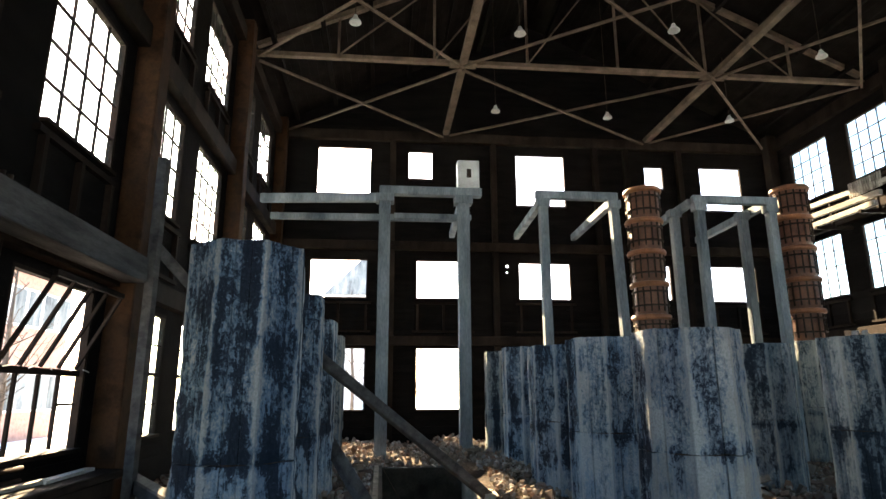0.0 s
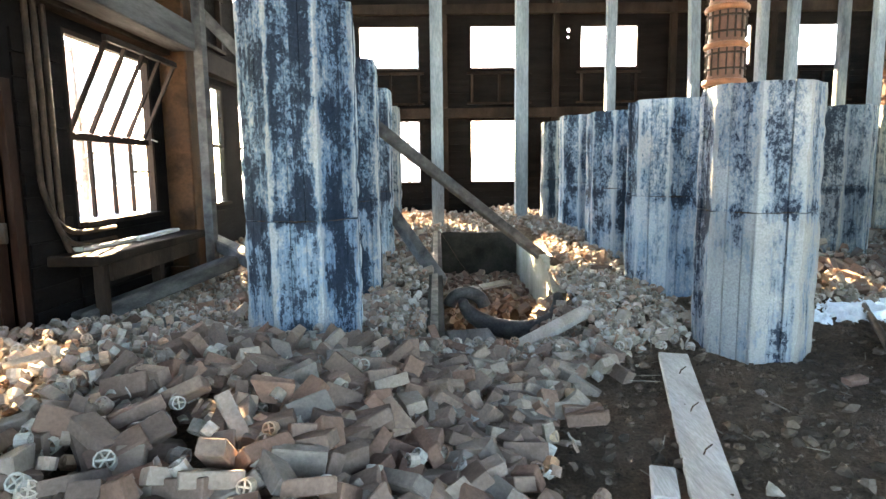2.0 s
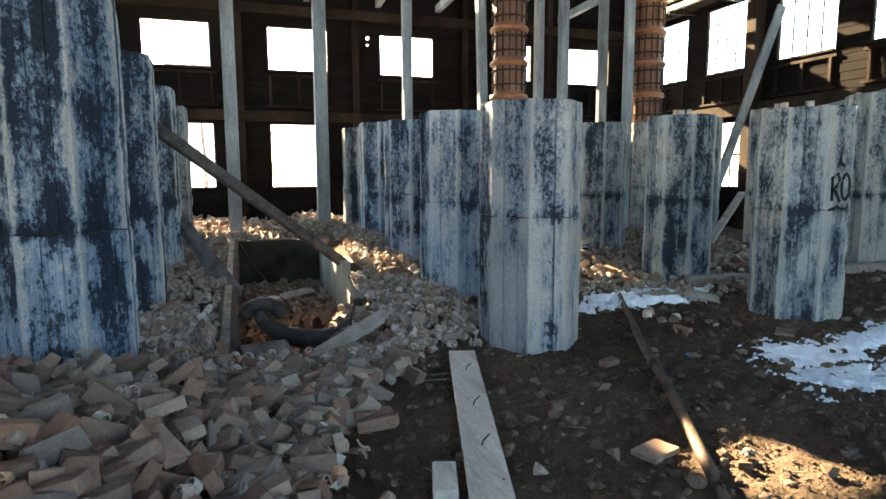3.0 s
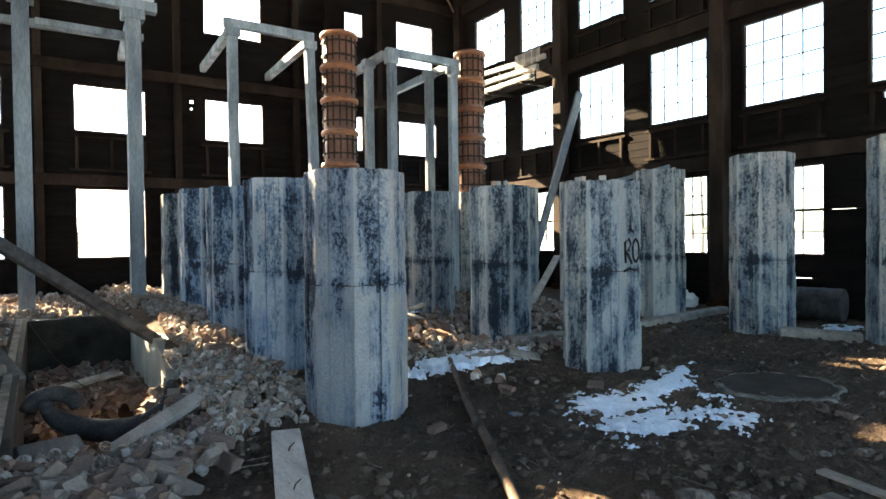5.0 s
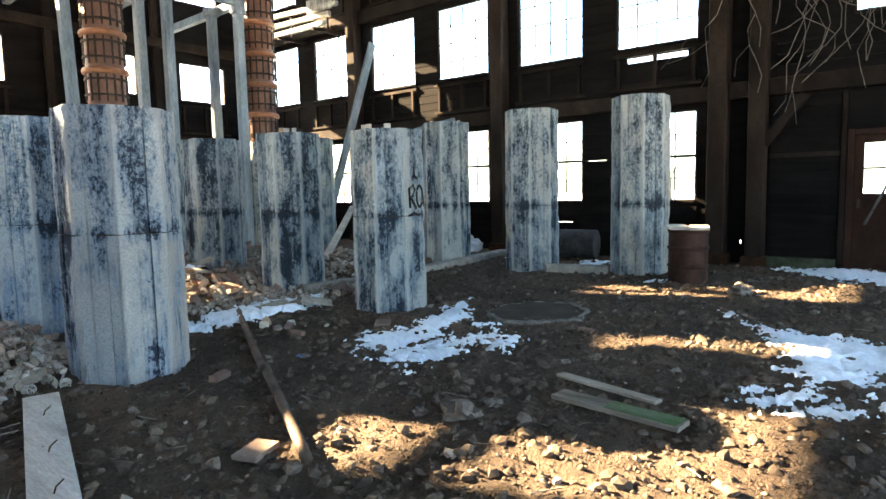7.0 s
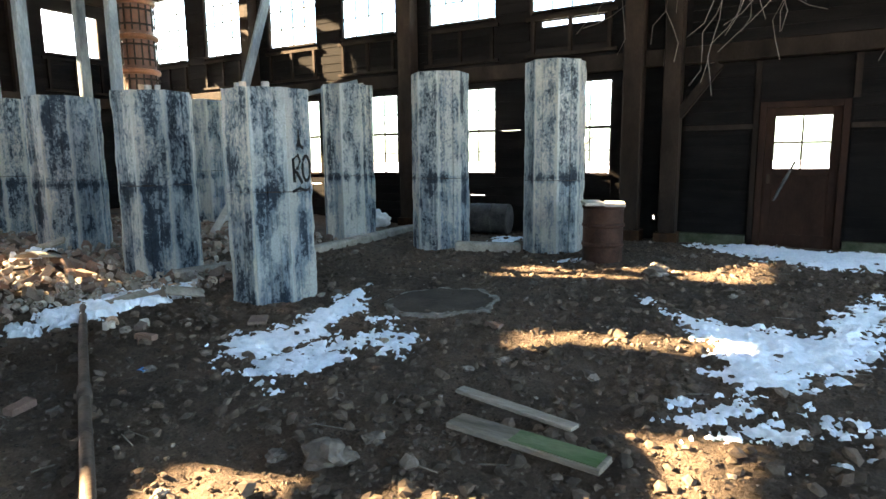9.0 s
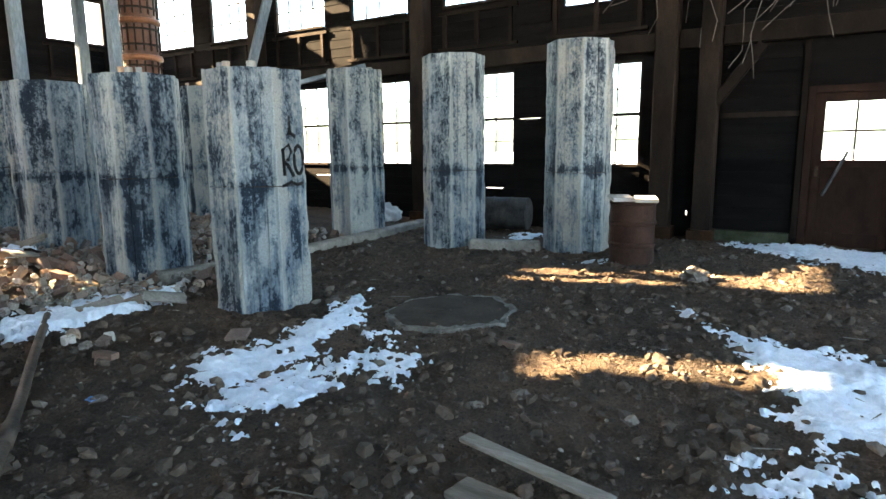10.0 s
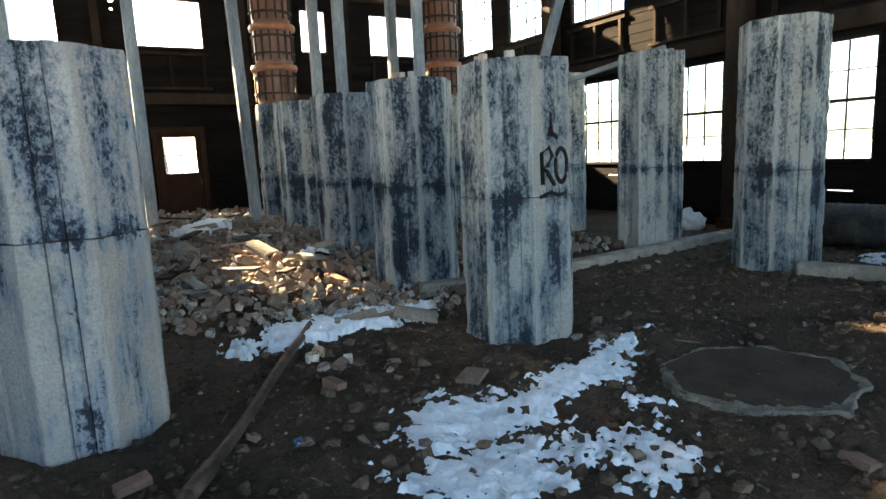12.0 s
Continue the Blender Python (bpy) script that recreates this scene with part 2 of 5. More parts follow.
M_BARK = simple_mat("bare_bark", (0.06, 0.05, 0.045), (0.15, 0.13, 0.115), 6.0)
M_GREEN = simple_mat("mossy_plank", (0.03, 0.07, 0.02), (0.16, 0.17, 0.12), 2.0, 0.9, 0.0, (2, 0.5, 2), rand=0.2)
M_BRICK = object_mat("fired_clay_brick", [(0.0, (0.085, 0.062, 0.052)), (0.3, (0.145, 0.110, 0.092)), (0.55, (0.150, 0.092, 0.069)), (0.8, (0.23, 0.195, 0.165)), (1.0, (0.135, 0.118, 0.108))])
M_RING = object_mat("stoneware_ring", [(0.0, (0.40, 0.37, 0.32)), (0.35, (0.32, 0.315, 0.30)), (0.6, (0.42, 0.33, 0.24)), (0.8, (0.38, 0.22, 0.13)), (1.0, (0.50, 0.46, 0.40))], 0.7)
M_BRICK_I = island_mat("fired_clay_shards", [(0.0, (0.13, 0.112, 0.095)), (0.3, (0.24, 0.212, 0.182)), (0.52, (0.21, 0.135, 0.10)), (0.75, (0.35, 0.325, 0.29)), (1.0, (0.22, 0.21, 0.195))])
M_BRICK_REST = island_mat("broken_clay_bricks", [(0.0, (0.090, 0.066, 0.055)), (0.3, (0.155, 0.118, 0.098)), (0.55, (0.150, 0.096, 0.072)), (0.8, (0.24, 0.205, 0.172)), (1.0, (0.135, 0.116, 0.104))])
M_CLOD = island_mat("soil_clods", [(0.0, (0.040, 0.032, 0.025)), (0.90, (0.098, 0.074, 0.056)), (0.98, (0.13, 0.106, 0.086)), (1.0, (0.27, 0.24, 0.20))])


def soil_mat():
    m, nt, b = mat("dark_packed_soil", 0.95)
    v = coords(nt)
    big = noise_tex(nt, v, 0.9, 5)
    mid = noise_tex(nt, v, 9.0, 6)
    fine = noise_tex(nt, v, 55.0, 6, 0.7)
    col = ramp(nt, big, [(0.3, (0.048, 0.038, 0.030)), (0.55, (0.112, 0.084, 0.063)), (0.75, (0.085, 0.059, 0.042))])
    col = mix(nt, 0.6, col, ramp(nt, mid, [(0.3, grey(0.3)), (0.7, grey(0.7))]), 'OVERLAY')
    col = mix(nt, 0.7, col, ramp(nt, fine, [(0.3, grey(0.2)), (0.75, grey(0.8))]), 'OVERLAY')
    base(nt, b, col)
    bump(nt, b, mix(nt, 0.5, ramp(nt, fine, [(0.2, grey(0)), (0.8, grey(1))]), ramp(nt, noise_tex(nt, v, 24.0, 6, 0.75), [(0.3, grey(0)), (0.7, grey(1))])), 1.0, 0.05)
    return m


M_SOIL = soil_mat()


def glass_mat():
    m = bpy.data.materials.new("dusty_window_glass")
    m.use_nodes = True
    nt = m.node_tree
    nt.nodes.remove(nt.nodes["Principled BSDF"])
    tr = nt.nodes.new("ShaderNodeBsdfTransparent")
    tr.inputs["Color"].default_value = (0.86, 0.95, 0.95, 1)
    gl = nt.nodes.new("ShaderNodeBsdfGlossy")
    gl.inputs["Roughness"].default_value = 0.05
    mx = nt.nodes.new("ShaderNodeMixShader")
    mx.inputs[0].default_value = 0.05
    nt.links.new(tr.outputs[0], mx.inputs[1])
    nt.links.new(gl.outputs[0], mx.inputs[2])
    nt.links.new(mx.outputs[0], nt.nodes["Material Output"].inputs["Surface"])
    return m


M_GLASS = glass_mat()


# ---- mesh helpers ----
def mesh_of(bm, name, material, smooth=False):
    me = bpy.data.meshes.new(name)
    bm.normal_update()
    bm.to_mesh(me)
    bm.free()
    me.materials.append(material)
    if smooth:
        me.polygons.foreach_set("use_smooth", [True] * len(me.polygons))
    return me


def part(name, bm, material, parent=None, label="", smooth=False):
    ob = new(name, mesh_of(bm, name, material, smooth))
    if parent is not None:
        ob.parent = parent
    if label:
        ob["label"] = label
    return ob


def thing(name, label, category, group="", kind="", at=(0, 0, 0), rz=0.0):
    ob = new(name)
    ob.empty_display_size = 0.1
    ob.matrix_basis = pose(*at, 0, 0, rz)
    return tagged(ob, label, category, group, kind)


def add_box(bm, x0, x1, y0, y1, z0, z1, bevel=0.0):
    g = bmesh.ops.create_cube(bm, size=1.0)
    vs = g["verts"]
    for v in vs:
        v.co = Vector(((x0 + x1) / 2 + v.co.x * (x1 - x0), (y0 + y1) / 2 + v.co.y * (y1 - y0), (z0 + z1) / 2 + v.co.z * (z1 - z0)))
    if bevel:
        es = list({e for v in vs for e in v.link_edges})
        bmesh.ops.bevel(bm, geom=es, offset=bevel, segments=1, affect='EDGES')
    return vs


def box(x0, x1, y0, y1, z0, z1, bevel=0.0):
    bm = bmesh.new()
    add_box(bm, x0, x1, y0, y1, z0, z1, bevel)
    return bm


def add_bar(bm, a, b, w, h, bevel=0.0, up=(0, 0, 1)):
    """A bar of section w x h from a to b."""
    a, b = Vector(a), Vector(b)
    d = b - a
    length = d.length
    d.normalize()
    u = Vector(up)
    if abs(d.dot(u)) > 0.98:
        u = Vector((0, 1, 0))
    s = d.cross(u).normalized()
    u = s.cross(d)
    m = Matrix((s, d, u)).transposed().to_4x4()
    m.translation = (a + b) / 2
    vs = add_box(bm, -w / 2, w / 2, -length / 2, length / 2, -h / 2, h / 2, bevel) if not bevel else None
    if bevel:
        tmp = bmesh.new()
        add_box(tmp, -w / 2, w / 2, -length / 2, length / 2, -h / 2, h / 2, bevel)
        bmesh.ops.transform(tmp, matrix=m, verts=tmp.verts[:])
        me = bpy.data.meshes.new("tmp")
        tmp.to_mesh(me)
        tmp.free()
        bm.from_mesh(me)
        bpy.data.meshes.remove(me)
        return
    bmesh.ops.transform(bm, matrix=m, verts=vs)


def bar(a, b, w, h, bevel=0.0, up=(0, 0, 1)):
    bm = bmesh.new()
    add_bar(bm, a, b, w, h, bevel, up)
    return bm


def add_tube(bm, pts, radius, seg=10):
    """A round tube along points."""
    rings = []
    n = len(pts)
    for i, p in enumerate(pts):
        p = Vector(p)
        d = (Vector(pts[min(i + 1, n - 1)]) - Vector(pts[max(i - 1, 0)])).normalized()
        u = Vector((0, 0, 1)) if abs(d.z) < 0.95 else Vector((1, 0, 0))
        s = d.cross(u).normalized()
        u = s.cross(d)
        r = radius[i] if isinstance(radius, (list, tuple)) else radius
        rings.append([bm.verts.new(p + (s * math.cos(a) + u * math.sin(a)) * r) for a in (2 * math.pi * k / seg for k in range(seg))])
    for q, w in zip(rings, rings[1:]):
        for k in range(seg):
            bm.faces.new((q[k], w[k], w[(k + 1) % seg], q[(k + 1) % seg]))
    bm.faces.new(rings[0])
    bm.faces.new(rings[-1][::-1])


def tube(pts, radius, seg=10):
    bm = bmesh.new()
    add_tube(bm, pts, radius, seg)
    bmesh.ops.recalc_face_normals(bm, faces=bm.faces[:])
    return bm


def lathe(profile, seg=32):
    """A solid of revolution about z from (radius, z) pairs."""
    bm = bmesh.new()
    rings = [[bm.verts.new((r * math.cos(2 * math.pi * k / seg), r * math.sin(2 * math.pi * k / seg), z)) for k in range(seg)] for r, z in profile]
    for q, w in zip(rings, rings[1:]):
        for k in range(seg):
            bm.faces.new((q[k], q[(k + 1) % seg], w[(k + 1) % seg], w[k]))
    bm.faces.new(rings[0][::-1])
    bm.faces.new(rings[-1])
    return bm


def fbm(x, y, s=1.0, seed=0.0):
    return noise.noise((x * s + seed, y * s - seed, seed * 0.7))


def smooth(a, b, v):
    t = min(1.0, max(0.0, (v - a) / (b - a)))
    return t * t * (3 - 2 * t)


# ---- the ground ----
X_W, X_E, Y_N, Y_S = -2.56, 11.87, 18.71, -7.0
TR_X0, TR_X1, TR_Y0, TR_Y1 = 0.46, 1.74, 7.45, 13.0


def ground_z(x, y):
    """Height of the floor: packed soil, rising to rubble at the back and along the west wall."""
    z = 0.03 * fbm(x, y, 0.9, 3.1) + 0.022 * fbm(x, y, 3.0, 7.3) + 0.016 * fbm(x, y, 6.0, 1.3) + 0.030 * abs(fbm(x, y, 9.0, 4.0)) + 0.022 * abs(fbm(x, y, 19.0, 8.0))
    back = smooth(8.0, 13.0, y)
    z += 0.28 * back * (1 - 0.6 * smooth(5.2, 9.0, x))
    z += 0.24 * smooth(0.55, -0.5, x) * smooth(3.9, 5.2, y) * (1 - 0.35 * smooth(6.4, 8.0, y) - 0.45 * smooth(6.0, 7.2, y) * smooth(-1.7, -1.1, x))
    z -= 0.09 * math.exp(-((x - 2.9) ** 2 + (y - 7.5) ** 2) / 0.64)
    z += 0.12 * smooth(1.5, 1.9, x) * smooth(2.9, 2.3, x) * smooth(7.2, 8.5, y)
    return z


def build_ground():
    xs = sorted(set([-200, -80, -30, -12, -6] + [round(X_W - 0.2 + i * 0.08, 3) for i in range(int((X_E - X_W + 0.5) / 0.08))] + [round(0.9 + i * 0.04, 3) for i in range(200)] + [16, 30, 80, 200, TR_X0, TR_X1]))
    ys = sorted(set([-200, -80, -30, -12] + [round(Y_S + i * 0.08, 3) for i in range(int((Y_N - Y_S + 0.3) / 0.08))] + [round(1.6 + i * 0.04, 3) for i in range(170)] + [22, 30, 60, 120, 300, TR_Y0, TR_Y1]))
    nx = len(xs)
    verts, faces = [], []
    for y in ys:
        for x in xs:
            inside = X_W - 0.3 < x < X_E + 0.3 and Y_S - 0.3 < y < Y_N + 0.3
            verts.append((x, y, ground_z(x, y) if inside else -0.12))
    for j in range(len(ys) - 1):
        for i in range(nx - 1):
            cx, cy = (xs[i] + xs[i + 1]) / 2, (ys[j] + ys[j + 1]) / 2
            if TR_X0 < cx < TR_X1 and TR_Y0 < cy < TR_Y1:
                continue
            a = j * nx + i
            faces.append((a, a + 1, a + nx + 1, a + nx))
    me = bpy.data.meshes.new("ground")
    me.from_pydata(verts, [], faces)
    me.materials.append(M_SOIL)
    me.polygons.foreach_set("use_smooth", [True] * len(faces))
    return tagged(new("ground", me), "dark packed soil floor strewn with small stones", "ground", kind="structure")


ground = build_ground()

# snow-covered yard outside, a sheet just above the ground
for nm, x0, x1, y0, y1 in (("yard_snow", -190, X_W - 0.35, -190, 290), ("yard_snow", X_E + 0.35, 190, -190, 290), ("yard_snow", X_W - 0.35, X_E + 0.35, Y_N + 0.35, 290), ("yard_snow", X_W - 0.35, X_E + 0.35, -190, Y_S - 0.35)):
    bm = bmesh.new()
    bmesh.ops.create_grid(bm, x_segments=2, y_segments=2, size=1.0)
    for v in bm.verts:
        v.co = Vector(((x0 + x1) / 2 + v.co.x * (x1 - x0) / 2, (y0 + y1) / 2 + v.co.y * (y1 - y0) / 2, -0.09))
    tagged(part(nm, bm, M_YARD), "thin snow cover on the yard outside", "snow", kind="structure")

# ---- the trench ----
trench = thing("trench", "concrete-lined pit with rubble on its floor", "pit", kind="structure")
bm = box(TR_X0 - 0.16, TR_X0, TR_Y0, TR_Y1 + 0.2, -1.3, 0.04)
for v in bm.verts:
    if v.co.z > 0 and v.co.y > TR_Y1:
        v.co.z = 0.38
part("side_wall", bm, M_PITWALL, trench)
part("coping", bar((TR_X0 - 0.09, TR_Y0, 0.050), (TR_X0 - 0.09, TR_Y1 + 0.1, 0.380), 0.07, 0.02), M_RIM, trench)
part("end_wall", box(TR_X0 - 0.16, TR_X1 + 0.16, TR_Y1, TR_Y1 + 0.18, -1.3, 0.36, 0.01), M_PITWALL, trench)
part("pit_floor", box(TR_X0 - 0.1, TR_X1 + 0.1, TR_Y0 - 0.2, TR_Y1 + 0.1, -1.34, -1.05), M_SOIL, trench)
part("near_wall", box(TR_X0, TR_X1, TR_Y0 - 0.16, TR_Y0, -1.3, -0.10), M_SOIL, trench)
# the east side ends in a quarter-round
bm = bmesh.new()
prof = [(TR_Y1, -1.2), (TR_Y1, 0.34), (11.2, 0.31)] + [(10.7 + 1.5 * math.cos(radians(a)), -0.95 + 1.24 * math.sin(radians(a))) for a in range(90, 181, 10)] + [(9.2, -1.2)]
va = [bm.verts.new((TR_X1, y, z)) for y, z in prof]
vb = [bm.verts.new((TR_X1 + 0.16, y, z)) for y, z in prof]
bm.faces.new(va)
bm.faces.new(vb[::-1])
for i in range(len(prof)):
    k = (i + 1) % len(prof)
    bm.faces.new((va[i], vb[i], vb[k], va[k]))
bmesh.ops.recalc_face_normals(bm, faces=bm.faces[:])
part("curved_wall", bm, M_CONC, trench)
part("bank", box(TR_X1, TR_X1 + 0.15, TR_Y0 - 0.1, 10.0, -1.3, -0.02), M_SOIL, trench)

# ---- walls ----
COLS_Y = (18.45, 14.02, 9.67, 5.32, 0.97)
PAIRS = ((16.38, 17.85), (14.42, 15.75), (12.10, 13.57), (10.02, 11.45), (7.83, 9.30), (5.69, 7.19))
LOW, MID, UPP = (1.06, 2.68), (3.83, 5.46), (6.52, 8.10)


def wall_boxes(bm, u0, u1, z0, z1, holes, put):
    """Fills the rectangle but for its holes (ua, ub, za, zb) with boxes."""
    us = sorted({u0, u1, *[h[0] for h in holes], *[h[1] for h in holes]})
    for a, b in zip(us, us[1:]):
        c = (a + b) / 2
        cut = sorted((h[2], h[3]) for h in holes if h[0] < c < h[1])
        z = z0
        for za, zb in cut + [(z1, z1)]:
            if za > z + 1e-4:
                put(bm, a, b, z, za)
            z = max(z, zb)


def put_x(x0, x1):
    return lambda bm, a, b, z, za: add_box(bm, x0, x1, a, b, z, za)


def put_y(y0, y1):
    return lambda bm, a, b, z, za: add_box(bm, a, b, y0, y1, z, za)


SOUTH_BAYS = [(y, y + 1.5, *rg) for y in (-1.0, -3.1, -5.4) for rg in (LOW, MID, UPP)]
E_HOLES = [(a, b, *LOW) for a, b in PAIRS] + [(a, b, *MID) for a, b in PAIRS] + [(a, b, *UPP) for a, b in PAIRS] + \
    [(2.46, 3.41, -0.3, 2.06), (5.88, 6.98, 3.60, 3.70), (8.06, 8.42, 0.64, 0.675), (8.06, 8.42, 0.52, 0.55), (8.06, 8.42, 0.37, 0.40), (7.36, 7.76, 1.845, 1.87), (12.15, 12.6, 0.78, 0.85), (4.96, 4.99, 0.34, 0.41), (2.0, 3.5, 3.83, 5.46), (2.0, 3.5, *UPP)] + SOUTH_BAYS
W_LOW = (0.98, 2.58)
W_HOLES = [(a, b, *W_LOW) for a, b in PAIRS[:-1]] + [(a, b, *MID) for a, b in PAIRS] + [(a, b, *UPP) for a, b in PAIRS] + \
    [(6.02, 7.02, -0.3, 2.0), (3.3, 4.8, *MID), (3.3, 4.8, *UPP)] + SOUTH_BAYS
N_HOLES = [(-1.48, 0.04, 6.83, 8.26), (1.03, 1.76, 7.30, 8.20), (4.08, 5.56, 6.6, 8.20), (7.89, 8.51, 7.23, 7.97), (9.57, 10.9, 6.6, 8.0),
           (-1.55, 0.0, 3.95, 5.05), (1.27, 2.78, 3.95, 5.05), (4.08, 5.58, 3.95, 5.03), (7.80, 8.48, 3.97, 5.02), (9.62, 11.02, 3.95, 5.02),
           (3.75, 3.83, 4.86, 4.95), (3.76, 3.81, 4.70, 4.76), (5.76, 5.82, 0.40, 0.46), (-1.5, 0.0, 1.08, 2.70), (1.27, 2.74, 1.08, 2.70), (4.36, 5.28, -0.3, 2.19)]
S_HOLES = [(1.8, 7.8, -0.3, 5.2), (-1.9, 0.8, 1.06, 5.0), (8.8, 11.2, 1.06, 5.0), (-1.5, 0.0, 6.5, 8.1), (4.0, 5.6, 6.5, 8.1), (9.5, 11.0, 6.5, 8.1)]
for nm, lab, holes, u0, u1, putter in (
        ("wall_east", "near-black boarded wall with rows of large windows", E_HOLES, Y_S, Y_N + 0.2, put_x(X_E, X_E + 0.08)),
        ("wall_west", "near-black boarded wall with rows of large windows", W_HOLES, Y_S, Y_N + 0.2, put_x(X_W - 0.08, X_W)),
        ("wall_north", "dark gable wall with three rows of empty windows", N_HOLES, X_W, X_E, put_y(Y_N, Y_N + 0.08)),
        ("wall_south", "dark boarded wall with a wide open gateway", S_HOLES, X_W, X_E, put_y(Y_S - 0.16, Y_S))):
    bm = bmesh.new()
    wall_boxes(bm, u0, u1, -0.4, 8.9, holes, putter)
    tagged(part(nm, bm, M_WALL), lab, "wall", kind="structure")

# gables and roof
RIDGE_X, RIDGE_Z, EAVE_Z = (X_W + X_E) / 2, 12.3, 8.9
for nm, y in (("gable_north", Y_N), ("gable_south", Y_S - 0.16)):
    bm = bmesh.new()
    tri = [(X_W - 0.16, EAVE_Z), (X_E + 0.16, EAVE_Z), (RIDGE_X, RIDGE_Z)]
    fa = [bm.verts.new((x, y, z)) for x, z in tri]
    fb = [bm.verts.new((x, y + 0.16, z)) for x, z in tri]
    bm.faces.new(fa)
    bm.faces.new(fb[::-1])
    for i in range(3):
        bm.faces.new((fa[i], fb[i], fb[(i + 1) % 3], fa[(i + 1) % 3]))
    bmesh.ops.recalc_face_normals(bm, faces=bm.faces[:])
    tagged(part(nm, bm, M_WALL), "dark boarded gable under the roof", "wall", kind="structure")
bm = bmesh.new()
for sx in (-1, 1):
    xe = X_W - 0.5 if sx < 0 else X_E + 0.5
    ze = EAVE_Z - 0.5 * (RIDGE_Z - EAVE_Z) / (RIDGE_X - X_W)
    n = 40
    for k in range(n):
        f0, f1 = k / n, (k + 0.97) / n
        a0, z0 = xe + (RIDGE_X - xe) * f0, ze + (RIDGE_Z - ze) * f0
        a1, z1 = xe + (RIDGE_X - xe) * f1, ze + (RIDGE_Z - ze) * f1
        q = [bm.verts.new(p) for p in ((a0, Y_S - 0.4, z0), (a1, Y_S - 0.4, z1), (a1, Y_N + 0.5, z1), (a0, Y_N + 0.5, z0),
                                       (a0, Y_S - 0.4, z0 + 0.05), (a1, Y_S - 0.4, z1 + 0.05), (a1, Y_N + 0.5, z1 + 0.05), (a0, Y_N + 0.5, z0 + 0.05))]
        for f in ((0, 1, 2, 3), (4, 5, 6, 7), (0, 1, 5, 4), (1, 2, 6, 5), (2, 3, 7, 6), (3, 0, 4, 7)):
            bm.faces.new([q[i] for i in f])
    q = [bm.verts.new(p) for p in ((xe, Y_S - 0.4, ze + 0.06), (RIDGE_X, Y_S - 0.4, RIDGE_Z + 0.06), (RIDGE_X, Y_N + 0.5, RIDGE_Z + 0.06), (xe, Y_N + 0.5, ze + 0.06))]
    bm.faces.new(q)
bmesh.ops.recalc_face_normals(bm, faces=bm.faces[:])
tagged(part("ceiling", bm, M_ROOF), "near-black boarded underside of the roof", "ceiling", kind="structure")


# ---- windows ----
def add_window(name, label, axis, plane, u0, u1, z0, z1, cols, rows, glazed, sash=None, broken=()):
    """A frame, its glazing bars and panes in an opening. axis 'x': the wall runs along y."""
    w = thing(name, label, "window", kind="structure")

    def b(a0, a1, c0, c1, d=0.06):
        return box(plane - d / 2, plane + d / 2, a0, a1, c0, c1) if axis == 'x' else box(a0, a1, plane - d / 2, plane + d / 2, c0, c1)
    f = 0.04
    bm = b(u0, u0 + f, z0, z1, 0.074)
    for q in ((u1 - f, u1, z0, z1), (u0 + f, u1 - f, z1 - f, z1)):
        if axis == 'x':
            add_box(bm, plane - 0.037, plane + 0.037, *q)
        else:
            add_box(bm, q[0], q[1], plane - 0.037, plane + 0.037, q[2], q[3])
    part("window_frame", bm, M_TIMBER, w)
    part("window_sill", b(u0 + f, u1 - f, z0, z0 + f, 0.22), M_TIMBER, w)
    pw, ph = (u1 - u0 - 2 * f) / cols, (z1 - z0 - 2 * f) / rows
    if glazed:
        for i in range(1, cols):
            u = u0 + f + i * pw
            part("glazing_bar", b(u - 0.008, u + 0.008, z0 + f, z1 - f, 0.03), M_TIMBER, w)
        for j in range(1, rows):
            z = z0 + f + j * ph
            t = 0.024 if sash == j else 0.008
            part("glazing_bar", b(u0 + f, u1 - f, z - t, z + t, 0.034), M_TIMBER, w)
        for i in range(cols):
            for j in range(rows):
                if (i, j) in broken:
                    continue
                a, c = u0 + f + i * pw, z0 + f + j * ph
                p = part("pane", b(a + 0.005, a + pw - 0.005, c + 0.005, c + ph - 0.005, 0.004), M_GLASS, w)
                p.visible_shadow = False
    return w


k = 0
for rng, rows, sash in ((LOW, 4, 2), (MID, 4, None), (UPP, 4, None)):
    for a, b in PAIRS:
        k += 1
        add_window("window_%d" % k, "multi-pane timber window with dusty glass", 'x', X_E + 0.04, a, b, *rng, 4, rows, True, sash,
                   [(random.randrange(4), random.randrange(rows)) for _ in range(2)])
for rng in (MID, UPP):
    k += 1
    add_window("window_%d" % k, "multi-pane timber window with dusty glass", 'x', X_E + 0.04, 2.0, 3.5, *rng, 4, 4, True)
for rng, rows, sash, prs in ((W_LOW, 4, 2, PAIRS[:-1]), (MID, 4, None, PAIRS), (UPP, 4, None, PAIRS)):
    for a, b in prs:
        k += 1
        tilted = rng is W_LOW and a == 7.83
        add_window("window_%d" % k, "timber window with a tilted upper sash" if tilted else "multi-pane timber window with dusty glass", 'x', X_W - 0.04, a, b, *rng, 4, rows, not tilted, sash,
                   [(random.randrange(4), random.randrange(rows)) for _ in range(3)])
for rng in (MID, UPP):
    k += 1
    add_window("window_%d" % k, "multi-pane timber window with dusty glass", 'x', X_W - 0.04, 3.3, 4.8, *rng, 4, 4, True)
for h in [q for q in N_HOLES[:-1] if q[1] - q[0] > 0.2]:
    k += 1
    add_window("window_%d" % k, "empty timber window opening", 'y', Y_N + 0.04, *h, 1, 1, False)


